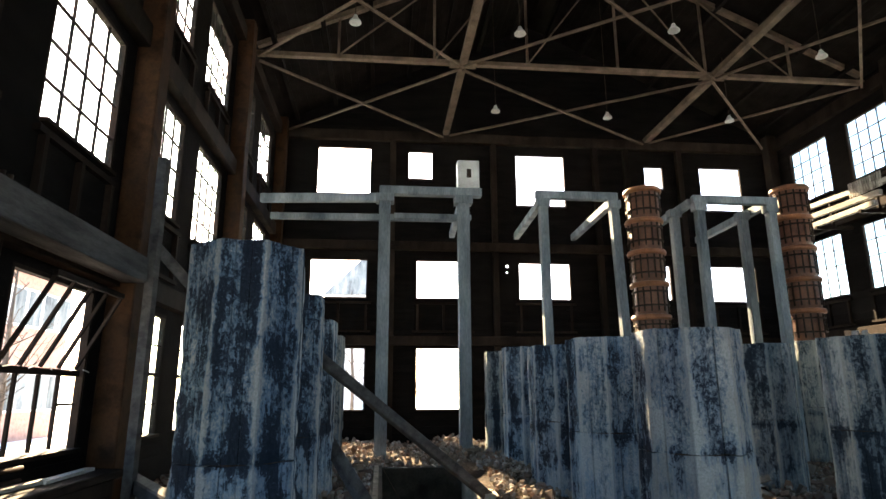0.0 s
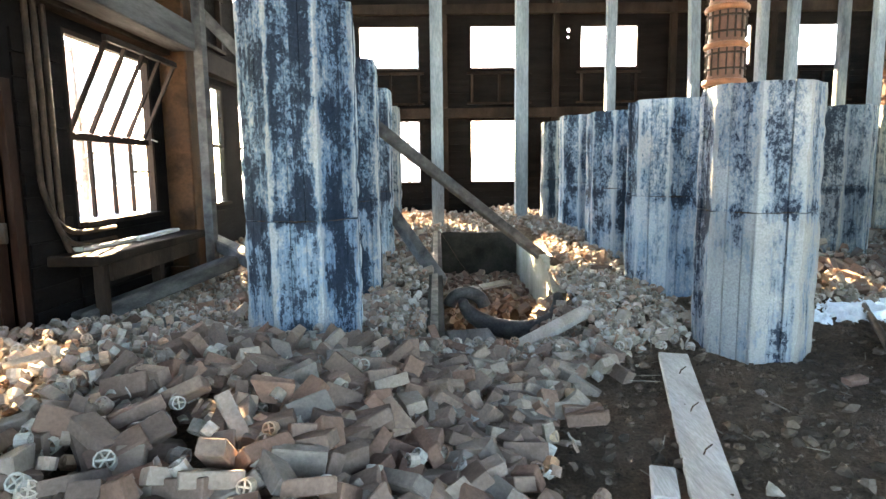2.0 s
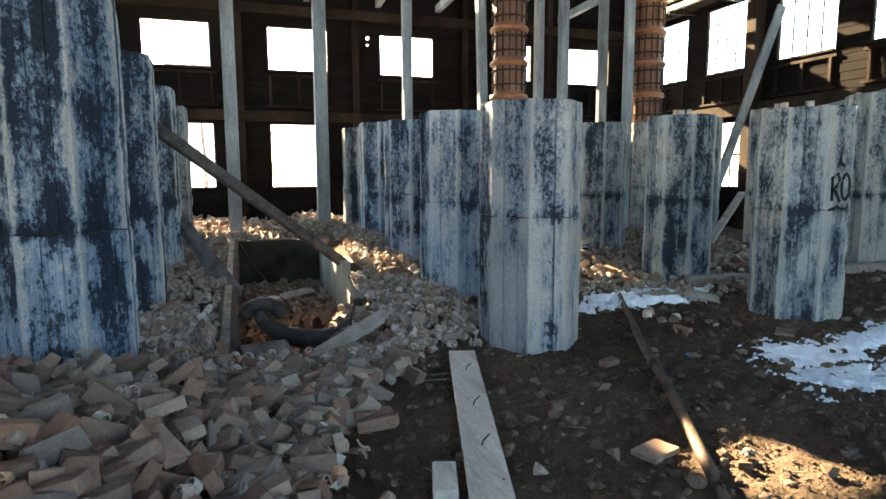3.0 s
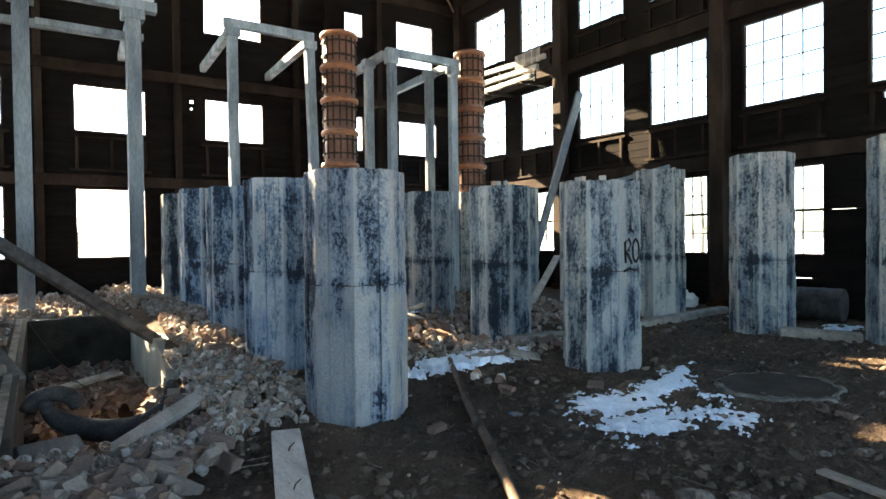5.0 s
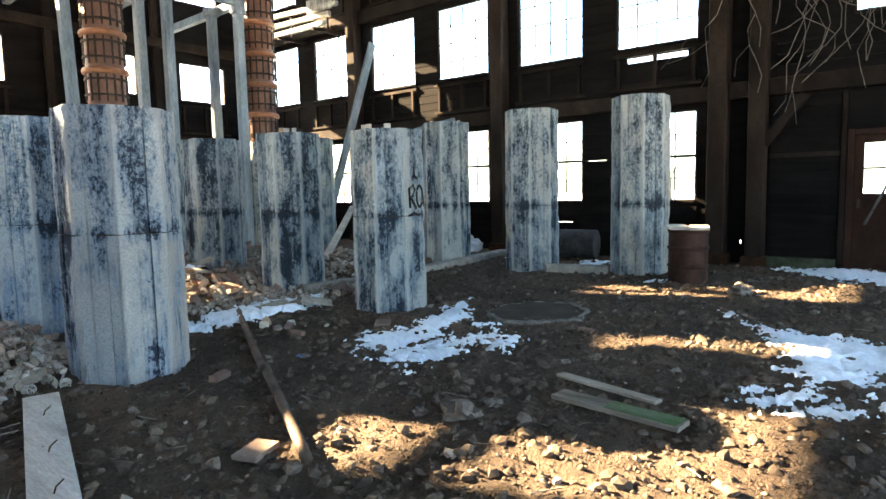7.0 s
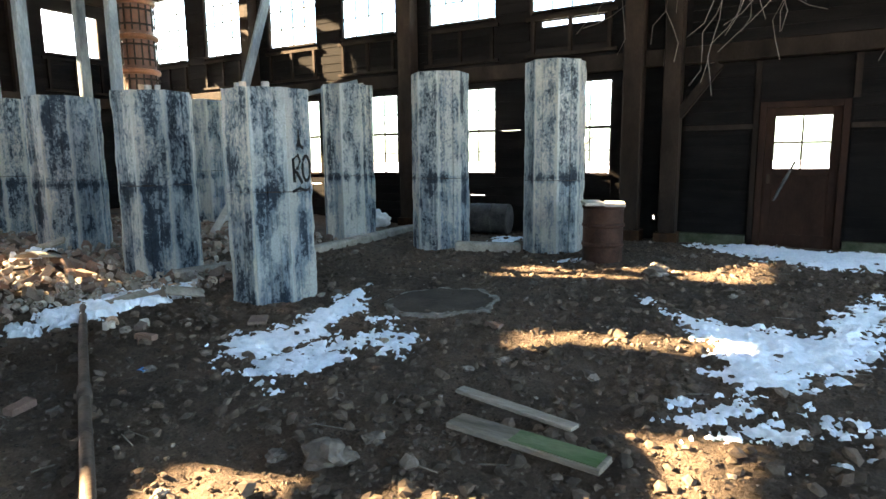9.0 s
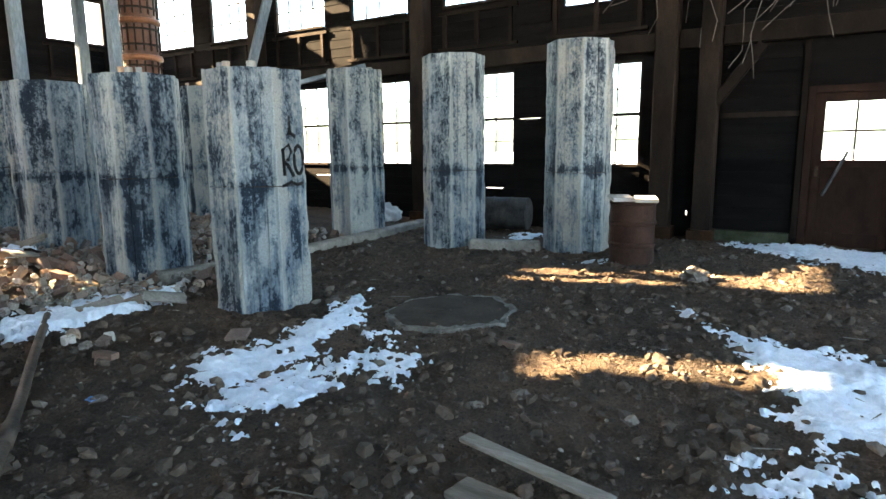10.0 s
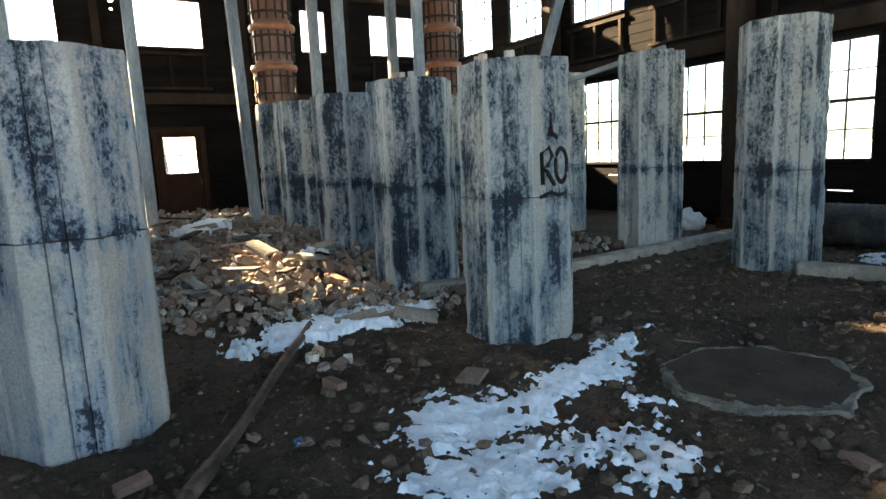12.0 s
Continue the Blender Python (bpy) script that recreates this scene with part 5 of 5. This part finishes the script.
# a bed under the rubble of the pit
bm = bmesh.new()
bmesh.ops.create_grid(bm, x_segments=14, y_segments=50, size=1.0)
for v in bm.verts:
    x = (TR_X0 + TR_X1) / 2 + v.co.x * (TR_X1 - TR_X0) / 2
    y = (TR_Y0 + TR_Y1) / 2 + v.co.y * (TR_Y1 - TR_Y0) / 2
    z = pit_z(x, y) - 0.03
    v.co = Vector((x, y, z + 0.04 * fbm(x, y, 4, 2)))
part("rubble_bed", bm, M_SOIL, trench, smooth=True)
joined("brick_rubble", rest_b, M_BRICK_REST, "scattered broken tan bricks among rubble", "rubble")
joined("ring_rubble", rest_r, M_BRICK_I, "countless small stoneware rings lying in drifts", "rubble")
joined("shard_rubble", rest_s, M_BRICK_I, "countless broken stoneware shards and stones", "rubble")

# splintered boards on the mound
for i in range(34):
    x, y = rng.uniform(3.5, 5.5), rng.uniform(9.6, 16.5)
    if not clear(x, y, 0.6):
        continue
    l = rng.uniform(0.25, 0.8)
    a = rng.uniform(0, 6.28)
    z = ground_z(x, y) + 0.11
    dx, dy = 0.5 * l * math.cos(a), 0.5 * l * math.sin(a)
    timber("broken_board", (x - dx, y - dy, z), (x + dx, y + dy, z + rng.uniform(-0.04, 0.10)), rng.uniform(0.06, 0.16), 0.025, rng.choice((M_PLANK, M_DARKPLANK, M_TIMBER)), "short broken board lying on the rubble", "board", group="broken boards")

# single rings and bricks that rolled onto the soil
for x, y, rx in ((4.28, 7.69, 0), (4.34, 7.74, 75), (4.48, 7.52, 90), (5.62, 8.42, 10), (5.74, 8.52, 80), (5.50, 8.58, 0), (5.84, 8.36, 90), (5.40, 8.62, 85), (5.30, 8.74, 0)):
    ob = new("stoneware_ring", RINGS[int(x * 100) % 6])
    ob.matrix_basis = pose(x, y, ground_z(x, y) + 0.030, rx, 0, x * 700 % 360) @ Matrix.Scale(1.25, 4)
    tagged(ob, "pale stoneware ring lying on the soil", "ring", "rings on the soil")
for x, y, rz in ((4.22, 7.15, 60), (4.42, 7.46, 35), (4.25, 7.15, 110), (5.8, 4.95, 80), (3.11, 6.58, 15)):
    ob = new("loose_brick", BRICKS[int(x * 100) % 6])
    ob.matrix_basis = pose(x, y, ground_z(x, y) + 0.030, 6, -4, rz) @ Matrix.Scale(0.7, 4)
    tagged(ob, "single tan brick lying on the soil", "brick", "bricks on the soil")

# rings left on top of some pillars
for i, n_ in ((9, 5), (10, 4), (18, 3), (15, 3)):
    px, py = SPOTS[i]
    zt = max((o.matrix_basis.translation.z + c[2]) for o in PILLARS[i].children for c in o.bound_box)
    for q in range(n_):
        a = rng.uniform(0, 6.28)
        ob = new("stoneware_ring", RINGS[q % 6])
        ob.matrix_basis = pose(px + 0.27 * math.cos(a), py + 0.27 * math.sin(a), zt + 0.028, 0, 0, rng.uniform(0, 90))
        tagged(ob, "pale stoneware ring resting on a pillar top", "ring", "rings on pillar tops")

# ---- where snow lies: outline, raggedness, thickness ----
SNOW = [
    ([(6.62, 6.92), (6.35, 6.62), (5.85, 6.32), (5.45, 6.15), (5.1, 6.0), (4.7, 5.98), (4.35, 6.05), (4.15, 6.32), (4.4, 6.60), (5.12, 6.56), (5.64, 6.64), (6.3, 6.9)], 0.26, 0.02),
    ([(4.1, 6.0), (4.3, 6.1), (5.3, 5.95), (5.1, 5.65), (4.5, 5.5), (4.1, 5.7)], 0.60, 0.02),
    ([(4.62, 6.78), (4.80, 6.74), (4.78, 6.62), (4.62, 6.66)], 0.05, 0.02),
    ([(5.5, 6.1), (5.7, 6.05), (5.45, 5.5), (4.95, 5.3)], 0.55, 0.02),
    ([(7.62, 4.32), (7.0, 3.68), (6.8, 3.3), (6.85, 2.75), (8.6, 2.2), (7.6, 2.1), (6.1, 2.45), (5.5, 2.75), (5.25, 3.1), (5.45, 3.42), (5.9, 3.4), (6.3, 3.5), (6.9, 3.92)], 0.26, 0.02),
    ([(4.65, 3.45), (5.0, 3.25), (5.05, 2.7), (4.6, 2.8)], 0.8, 0.02),
    ([(11.4, 4.55), (10.6, 3.6), (9.9, 2.6), (10.2, 1.6), (11.6, 1.4), (11.7, 3.6)], 0.35, 0.02),
    ([(3.75, 8.25), (4.2, 8.75), (5.1, 8.85), (5.75, 8.55), (5.3, 8.2), (4.5, 8.05)], 0.3, 0.06),
    ([(8.85, 5.75), (9.35, 5.55), (9.9, 5.3), (9.2, 5.35)], 0.15, 0.02),
    ([(10.1, 7.2), (11.0, 7.4), (11.3, 6.7), (10.6, 6.8)], 0.2, 0.02),
    ([(10.3, 8.6), (11.3, 8.9), (11.4, 8.4), (10.6, 8.3)], 0.2, 0.02),
    ([(3.95, 13.2), (4.2, 14.6), (5.0, 15.5), (5.2, 15.0), (4.7, 13.6)], 0.3, 0.15),
    ([(4.95, 10.9), (5.5, 11.0), (5.5, 10.7), (5.1, 10.6)], 0.2, 0.17),
]


def inside(poly, x, y):
    """Signed distance-like value: positive inside the outline."""
    best, odd = 1e9, False
    for (ax, ay), (bx, by) in zip(poly, poly[1:] + poly[:1]):
        if (ay > y) != (by > y) and x < (bx - ax) * (y - ay) / (by - ay) + ax:
            odd = not odd
        t = max(0, min(1, ((x - ax) * (bx - ax) + (y - ay) * (by - ay)) / ((bx - ax) ** 2 + (by - ay) ** 2)))
        best = min(best, math.hypot(x - ax - t * (bx - ax), y - ay - t * (by - ay)))
    return best if odd else -best


def snowed(x, y):
    """Whether thick snow covers this spot."""
    return any(p[0][0] - 3 < x < p[0][0] + 3 and inside(p, x, y) > 0.45 * r for p, r, _ in SNOW)


# ---- clods, pebbles and straw on the soil ----
clods = []
while len(clods) < 30000:
    x, y = rng.uniform(0.3, 11.5), 1.6 + 8.2 * rng.random() ** 1.25
    if in_pit(x, y) or not clear(x, y, 0.44) or (rubble_at(x, y) > 0.6) or ((x - 6.42) ** 2 + (y - 5.8) ** 2 < 0.3 and rng.random() < 0.9):
        continue
    if snowed(x, y) and rng.random() < 0.93:
        continue
    s = 0.004 + 0.011 * rng.random() ** 2 + 0.038 * rng.random() ** 12
    clods.append((rng.choice(T_STONE), pose(x, y, ground_z(x, y) + s * 0.25, rng.uniform(0, 30), rng.uniform(0, 30), rng.uniform(0, 360)) @ Matrix.Diagonal((s, s, s, 1))))
for _ in range(2400):
    x, y = rng.gauss(4.0, 1.3), rng.gauss(4.2, 0.8)
    if x < 1.2 or y < 2.4 or not clear(x, y, 0.5):
        continue
    s = 0.004 + 0.010 * rng.random() ** 2 + 0.036 * rng.random() ** 12
    clods.append((rng.choice(T_STONE), pose(x, y, ground_z(x, y) + s * 0.3, rng.uniform(0, 40), rng.uniform(0, 40), rng.uniform(0, 360)) @ Matrix.Diagonal((s, s * rng.uniform(0.7, 1.1), s * rng.uniform(0.7, 1.2), 1))))
joined("soil_clods", clods, M_CLOD, "small clods and pebbles on the soil", "pebbles")
straw = []
T_STRAW = [template(bar((0, -0.5, 0), (0, 0.5, 0), 0.02, 0.02))]
for _ in range(150):
    x, y = rng.uniform(1.0, 11.0), rng.uniform(2.0, 9.0)
    if in_pit(x, y) or not clear(x, y, 0.5):
        continue
    l = rng.uniform(0.04, 0.20)
    straw.append((T_STRAW[0], pose(x, y, ground_z(x, y) + 0.012, rng.gauss(0, 6), 0, rng.uniform(0, 360)) @ Matrix.Diagonal((0.25, l, 0.25, 1))))
joined("straw", straw, M_OLDPLANK, "dry stalks and splinters on the soil", "straw")

# single larger stones and tiles
M_STONE = simple_mat("grey_brown_stone", (0.07, 0.057, 0.047), (0.20, 0.175, 0.15), 6.0, 0.95, bump_s=0.8, dist=0.01, rand=0.5)
for i, (x, y, s) in enumerate(((3.51, 4.66, 0.17), (8.76, 4.28, 0.22), (2.95, 5.1, 0.05), (6.25, 6.95, 0.10), (4.9, 4.7, 0.06), (5.15, 4.55, 0.07), (7.5, 5.3, 0.08), (8.1, 4.8, 0.07), (3.2, 6.4, 0.06), (4.3, 7.5, 0.07), (4.75, 7.35, 0.08),
                               (3.8, 7.3, 0.07), (5.5, 8.3, 0.10), (5.7, 8.45, 0.09), (5.25, 8.55, 0.09), (9.3, 7.35, 0.08), (7.2, 8.6, 0.07), (7.7, 8.5, 0.06), (8.4, 8.45, 0.08), (3.9, 6.6, 0.06), (2.4, 6.4, 0.05), (3.4, 4.9, 0.07), (3.75, 4.6, 0.08), (9.9, 4.4, 0.07), (10.3, 4.1, 0.08), (7.9, 3.4, 0.07))):
    bm = bmesh.new()
    s *= 0.62
    bmesh.ops.create_icosphere(bm, subdivisions=3, radius=s)
    for v in bm.verts:
        v.co *= 1 + 0.6 * noise.noise(v.co * (1.3 / s) + Vector((i * 4.1, 0, 0))) + 0.34 * noise.noise(v.co * (2.6 / s) + Vector((0, i, 0))) + 0.16 * noise.noise(v.co * (6 / s))
        v.co.z *= 0.62
    st_ = part("stone", bm, M_STONE)
    st_.location = (x, y, ground_z(x, y) + s * 0.22)
    tagged(st_, "rough grey-brown stone lying on the soil", "stone", "stones on the soil")
for x, y, rz, lab in ((2.50, 5.25, 20, "flat tan tile lying in a patch of sun"), (5.0, 6.75, 40, "flat pale square tile on the soil")):
    t = thing("flat_tile", lab, "tile", at=(x, y, ground_z(x, y) + 0.012), rz=rz)
    part("slab", box(-0.11, 0.11, -0.075, 0.075, 0, 0.03, 0.006), M_BRICK, t)
for i, (x, y, z, rx, rz) in enumerate(((5.36, 8.20, 0.12, 12, 65), (4.9, 8.45, 0.10, -8, 75), (4.75, 11.0, 0.42, 20, 30), (5.45, 10.9, 0.40, -18, 60), (5.1, 10.4, 0.36, 10, 120), (4.3, 12.9, 0.42, 8, 50), (4.5, 13.9, 0.46, -6, 95), (4.0, 11.9, 0.40, 14, 10))):
    bm = bmesh.new()
    n = 9
    ls = []
    for rr, zz in ((0.26, 0), (0.26, 0.36), (0.24, 0.36), (0.24, 0)):
        ls.append([bm.verts.new((rr * math.sin(1.3 * (k_ / (n - 1) - 0.5)), zz - 0.18 + 0.02 * noise.noise((k_ * 0.7, zz * 3, i)), rr * math.cos(1.3 * (k_ / (n - 1) - 0.5)) - 0.26)) for k_ in range(n)])
    for q, w in zip(ls, ls[1:] + ls[:1]):
        for k_ in range(n - 1):
            bm.faces.new((q[k_], q[k_ + 1], w[k_ + 1], w[k_]))
    bm.faces.new([l[0] for l in ls][::-1])
    bm.faces.new([l[-1] for l in ls])
    bmesh.ops.recalc_face_normals(bm, faces=bm.faces[:])
    o = part("pipe_shard", bm, M_SHARD)
    o.matrix_basis = pose(x, y, z, rx, 0, rz)
    tagged(o, "large curved shard of a pale stoneware pipe", "shard", "large pipe shards")

# ---- the rim of a filled hole in the floor ----
def hole_radius(a):
    """A worn octagon."""
    e = math.fmod(a + 0.2, math.pi / 4) - math.pi / 8
    return 0.57 * math.cos(math.pi / 8) / math.cos(e) * (1 + 0.05 * noise.noise((math.cos(a) * 1.3, math.sin(a) * 1.3, 8)))


bm = bmesh.new()
n = 128
rows_ = []
for k_ in range(n):
    a = 2 * math.pi * k_ / n
    c_, s_ = math.cos(a), math.sin(a)
    w = 0.028 + 0.035 * max(0.0, -0.6 * c_ - 0.8 * s_) + 0.07 * noise.noise((c_ * 2.6, s_ * 2.6, 4)) + 0.03 * noise.noise((c_ * 9, s_ * 9, 2))
    w = max(0.004, w)
    row = []
    for j, rr in enumerate((-1.0, -0.7, 0.5, 0.9)):
        r_ = hole_radius(a) + w * rr + 0.012 * noise.noise((c_ * 14, s_ * 14, j))
        x, y = 6.42 + r_ * c_ * 1.02, 5.80 + r_ * s_ * 0.92
        row.append(bm.verts.new((x, y, ground_z(x, y) * 0.6 + (-0.012 if j in (0, 3) else 0.026))))
    rows_.append(row)
for k_ in range(n):
    q, w = rows_[k_], rows_[(k_ + 1) % n]
    for j in range(3):
        bm.faces.new((q[j], w[j], w[j + 1], q[j + 1]))
bmesh.ops.recalc_face_normals(bm, faces=bm.faces[:])
rim_ob = tagged(part("concrete_ring", bm, M_RIM), "worn octagonal concrete rim of a filled hole", "rim", kind="structure")
bm = bmesh.new()
loops = []
for k_ in range(n):
    a = 2 * math.pi * k_ / n
    loops.append([bm.verts.new((6.42 + hole_radius(a) * q * math.cos(a) * 1.02, 5.80 + hole_radius(a) * q * math.sin(a) * 0.92, 0.030 + 0.006 * noise.noise((math.cos(a) * q * 5, math.sin(a) * q * 5, 1)))) for q in (0.02, 0.3, 0.6, 0.97)])
for k_ in range(n):
    q, w = loops[k_], loops[(k_ + 1) % n]
    for j in range(3):
        bm.faces.new((q[j], q[j + 1], w[j + 1], w[j]))
part("fill", bm, M_FILL, rim_ob, "dark packed fill level with the rim", True)


# ---- snow ----
def snow(poly, ragged=0.35, lift=0.02):
    h = 0.014
    x0, x1 = min(p[0] for p in poly) - 0.4, max(p[0] for p in poly) + 0.4
    y0, y1 = min(p[1] for p in poly) - 0.4, max(p[1] for p in poly) + 0.4
    nx_, ny_ = int((x1 - x0) / h), int((y1 - y0) / h)
    val, idx, vs, fs = {}, {}, [], []
    for j in range(ny_ + 1):
        for i in range(nx_ + 1):
            x, y = x0 + i * h, y0 + j * h
            val[i, j] = inside(poly, x, y) - 0.22 * ragged + ragged * (0.5 * fbm(x, y, 2.2, 2.0) + 0.6 * fbm(x, y, 6.0, 6.0) + 0.50 * fbm(x * 1.4, y * 0.9, 13.0, 1.0) + 0.42 * fbm(x * 0.8, y * 1.3, 27.0, 1.0) + 0.25 * fbm(x, y, 41.0, 5.0))

    def vert(i, j):
        if (i, j) not in idx:
            x, y = x0 + i * h, y0 + j * h
            v = val[i, j]
            idx[i, j] = len(vs)
            vs.append((x + 0.01 * fbm(x, y, 30, 3), y + 0.01 * fbm(x, y, 30, 5), ground_z(x, y) - 0.012 + (lift + 0.012) * smooth(-0.06, 0.10, v) + (0.014 * fbm(x, y, 9, 8) + 0.007 * fbm(x, y, 22, 3)) * smooth(0, 0.15, v)))
        return idx[i, j]
    for j in range(ny_):
        for i in range(nx_):
            if max(val[i, j], val[i + 1, j], val[i, j + 1], val[i + 1, j + 1]) > 0.0:
                fs.append((vert(i, j), vert(i + 1, j), vert(i + 1, j + 1), vert(i, j + 1)))
    me = bpy.data.meshes.new("snow_patch")
    me.from_pydata(vs, [], fs)
    me.materials.append(M_SNOW)
    me.polygons.foreach_set("use_smooth", [True] * len(fs))
    tagged(new("snow_patch", me), "thin ragged patch of old snow on the soil", "snow", kind="stuff")


for poly, ragged, lift in SNOW:
    snow(poly, ragged, lift)

tagged(part("wire", tube([(0.48, 12.95, 0.34), (0.75, 12.1, -0.02), (1.0, 11.3, -0.25), (1.2, 10.9, -0.38)], 0.005, 5), M_IRON), "thin wire hanging into the pit", "wire")
M_BLUE = simple_mat("blue_plastic", (0.01, 0.10, 0.30), (0.02, 0.18, 0.45), 9.0, 0.5)
bm = bmesh.new()
bmesh.ops.create_grid(bm, x_segments=5, y_segments=4, size=0.035)
for v in bm.verts:
    v.co.z = 0.012 * noise.noise(v.co * 40)
o = part("plastic_scrap", bm, M_BLUE)
o.location = (3.88, 6.61, ground_z(3.88, 6.61) + 0.02)
md = o.modifiers.new("thick", 'SOLIDIFY')
md.thickness = 0.002
tagged(o, "small crumpled scrap of blue plastic", "litter")

# ---- outside ----
def outbuilding(x, y, w, d, h, rh, material, label):
    b = thing("house", label, "house", at=(x, y, -0.1))
    part("wall", box(-w / 2, w / 2, -d / 2, d / 2, 0, h), material, b)
    bm = bmesh.new()
    pr = [(-w / 2 - 0.4, h), (w / 2 + 0.4, h), (0, h + rh)]
    fa = [bm.verts.new((q, -d / 2 - 0.4, z)) for q, z in pr]
    fb = [bm.verts.new((q, d / 2 + 0.4, z)) for q, z in pr]
    bm.faces.new(fa)
    bm.faces.new(fb[::-1])
    for i in range(3):
        bm.faces.new((fa[i], fb[i], fb[(i + 1) % 3], fa[(i + 1) % 3]))
    bmesh.ops.recalc_face_normals(bm, faces=bm.faces[:])
    part("roof", bm, M_STEEL_BLUE, b, "blue-grey metal roof")
    for fl in range(2):
        for q in range(4):
            u = -d / 2 + (q + 0.5) * d / 4
            z = 1.0 + fl * 3.0
            if z + 1.4 < h:
                win = part("window", box(w / 2 - 0.05, w / 2 + 0.04, u - 0.5, u + 0.5, z, z + 1.4), M_WHITE, b)
                pn = part("pane", box(w / 2 + 0.041, w / 2 + 0.05, u - 0.42, u + 0.42, z + 0.08, z + 1.32), M_STEEL_BLUE, win)
    return b


outbuilding(-14.6, 27.0, 4.2, 4.2, 6.0, 1.2, M_OUT_BRICK, "red brick house beyond the yard")
outbuilding(-0.6, 46.0, 5.0, 6.0, 8.0, 2.8, M_WHITE, "low building with a blue-grey roof beyond the yard")


def bare_tree(x, y, height, seed):
    r = random.Random(seed)
    t = thing("bare_tree", "leafless young tree in the yard outside", "tree", "bare trees", at=(x, y, -0.1))
    top = Vector((r.uniform(-0.3, 0.3), r.uniform(-0.3, 0.3), height))
    part("trunk", tube([Vector((0, 0, 0)), top * 0.35 + Vector((0.06, 0, 0)), top * 0.7, top], [0.09, 0.07, 0.045, 0.01], 8), M_BARK, t, smooth=True)
    bm = bmesh.new()
    for i in range(26):
        f = r.uniform(0.2, 0.97)
        a = r.uniform(0, 6.28)
        l = (1.05 - f) * height * r.uniform(0.25, 0.5)
        p0 = top * f
        d = Vector((math.cos(a), math.sin(a), r.uniform(0.4, 1.2))).normalized()
        p1 = p0 + d * l * 0.5 + Vector((0, 0, 0.05))
        p2 = p0 + d * l + Vector((r.uniform(-0.1, 0.1), r.uniform(-0.1, 0.1), 0.15 * l))
        add_tube(bm, [p0, p1, p2], [0.022 * (1.1 - f) + 0.006, 0.012, 0.004], 5)
        for _ in range(4):
            q = p0.lerp(p2, r.uniform(0.3, 0.95))
            e = q + Vector((r.uniform(-1, 1), r.uniform(-1, 1), r.uniform(0.1, 1))).normalized() * l * r.uniform(0.2, 0.45)
            add_tube(bm, [q, e], [0.007, 0.003], 4)
    bmesh.ops.recalc_face_normals(bm, faces=bm.faces[:])
    part("crown", bm, M_BARK, t)


for i, (x, y, h) in enumerate(((15.5, 10.6, 3.4), (17.5, 12.9, 4.2), (16.5, 7.6, 3.0), (20, 15.5, 5.0), (1.5, 25.0, 4.5), (-0.8, 29.0, 6.0), (5.2, 27.0, 4.0), (-6.5, 13.0, 3.6), (-7.5, 16.5, 4.5), (-9.0, 11.0, 3.8))):
    bare_tree(x, y, h, i + 3)

# ---- dead vines on the east columns ----
vr = random.Random(5)
vine = thing("dead_vine", "tangle of dry vine hanging from the wall", "vine")
for i in range(46):
    y0, z0 = vr.uniform(2.2, 5.2), vr.uniform(4.2, 5.8)
    p = Vector((X_E - vr.uniform(0.2, 0.45), y0, z0))
    pts = [p.copy()]
    d = Vector((0, vr.uniform(-0.6, 0.6), -1))
    for s in range(vr.randrange(4, 10)):
        d += Vector((vr.uniform(-0.25, 0.25), vr.uniform(-0.7, 0.7), vr.uniform(-0.5, 0.4)))
        d.normalize()
        p = p + d * 0.28
        p.x = min(X_E - 0.18, max(X_E - 0.6, p.x))
        pts.append(p.copy())
    part("stem", tube(pts, 0.006, 4), M_BARK, vine)
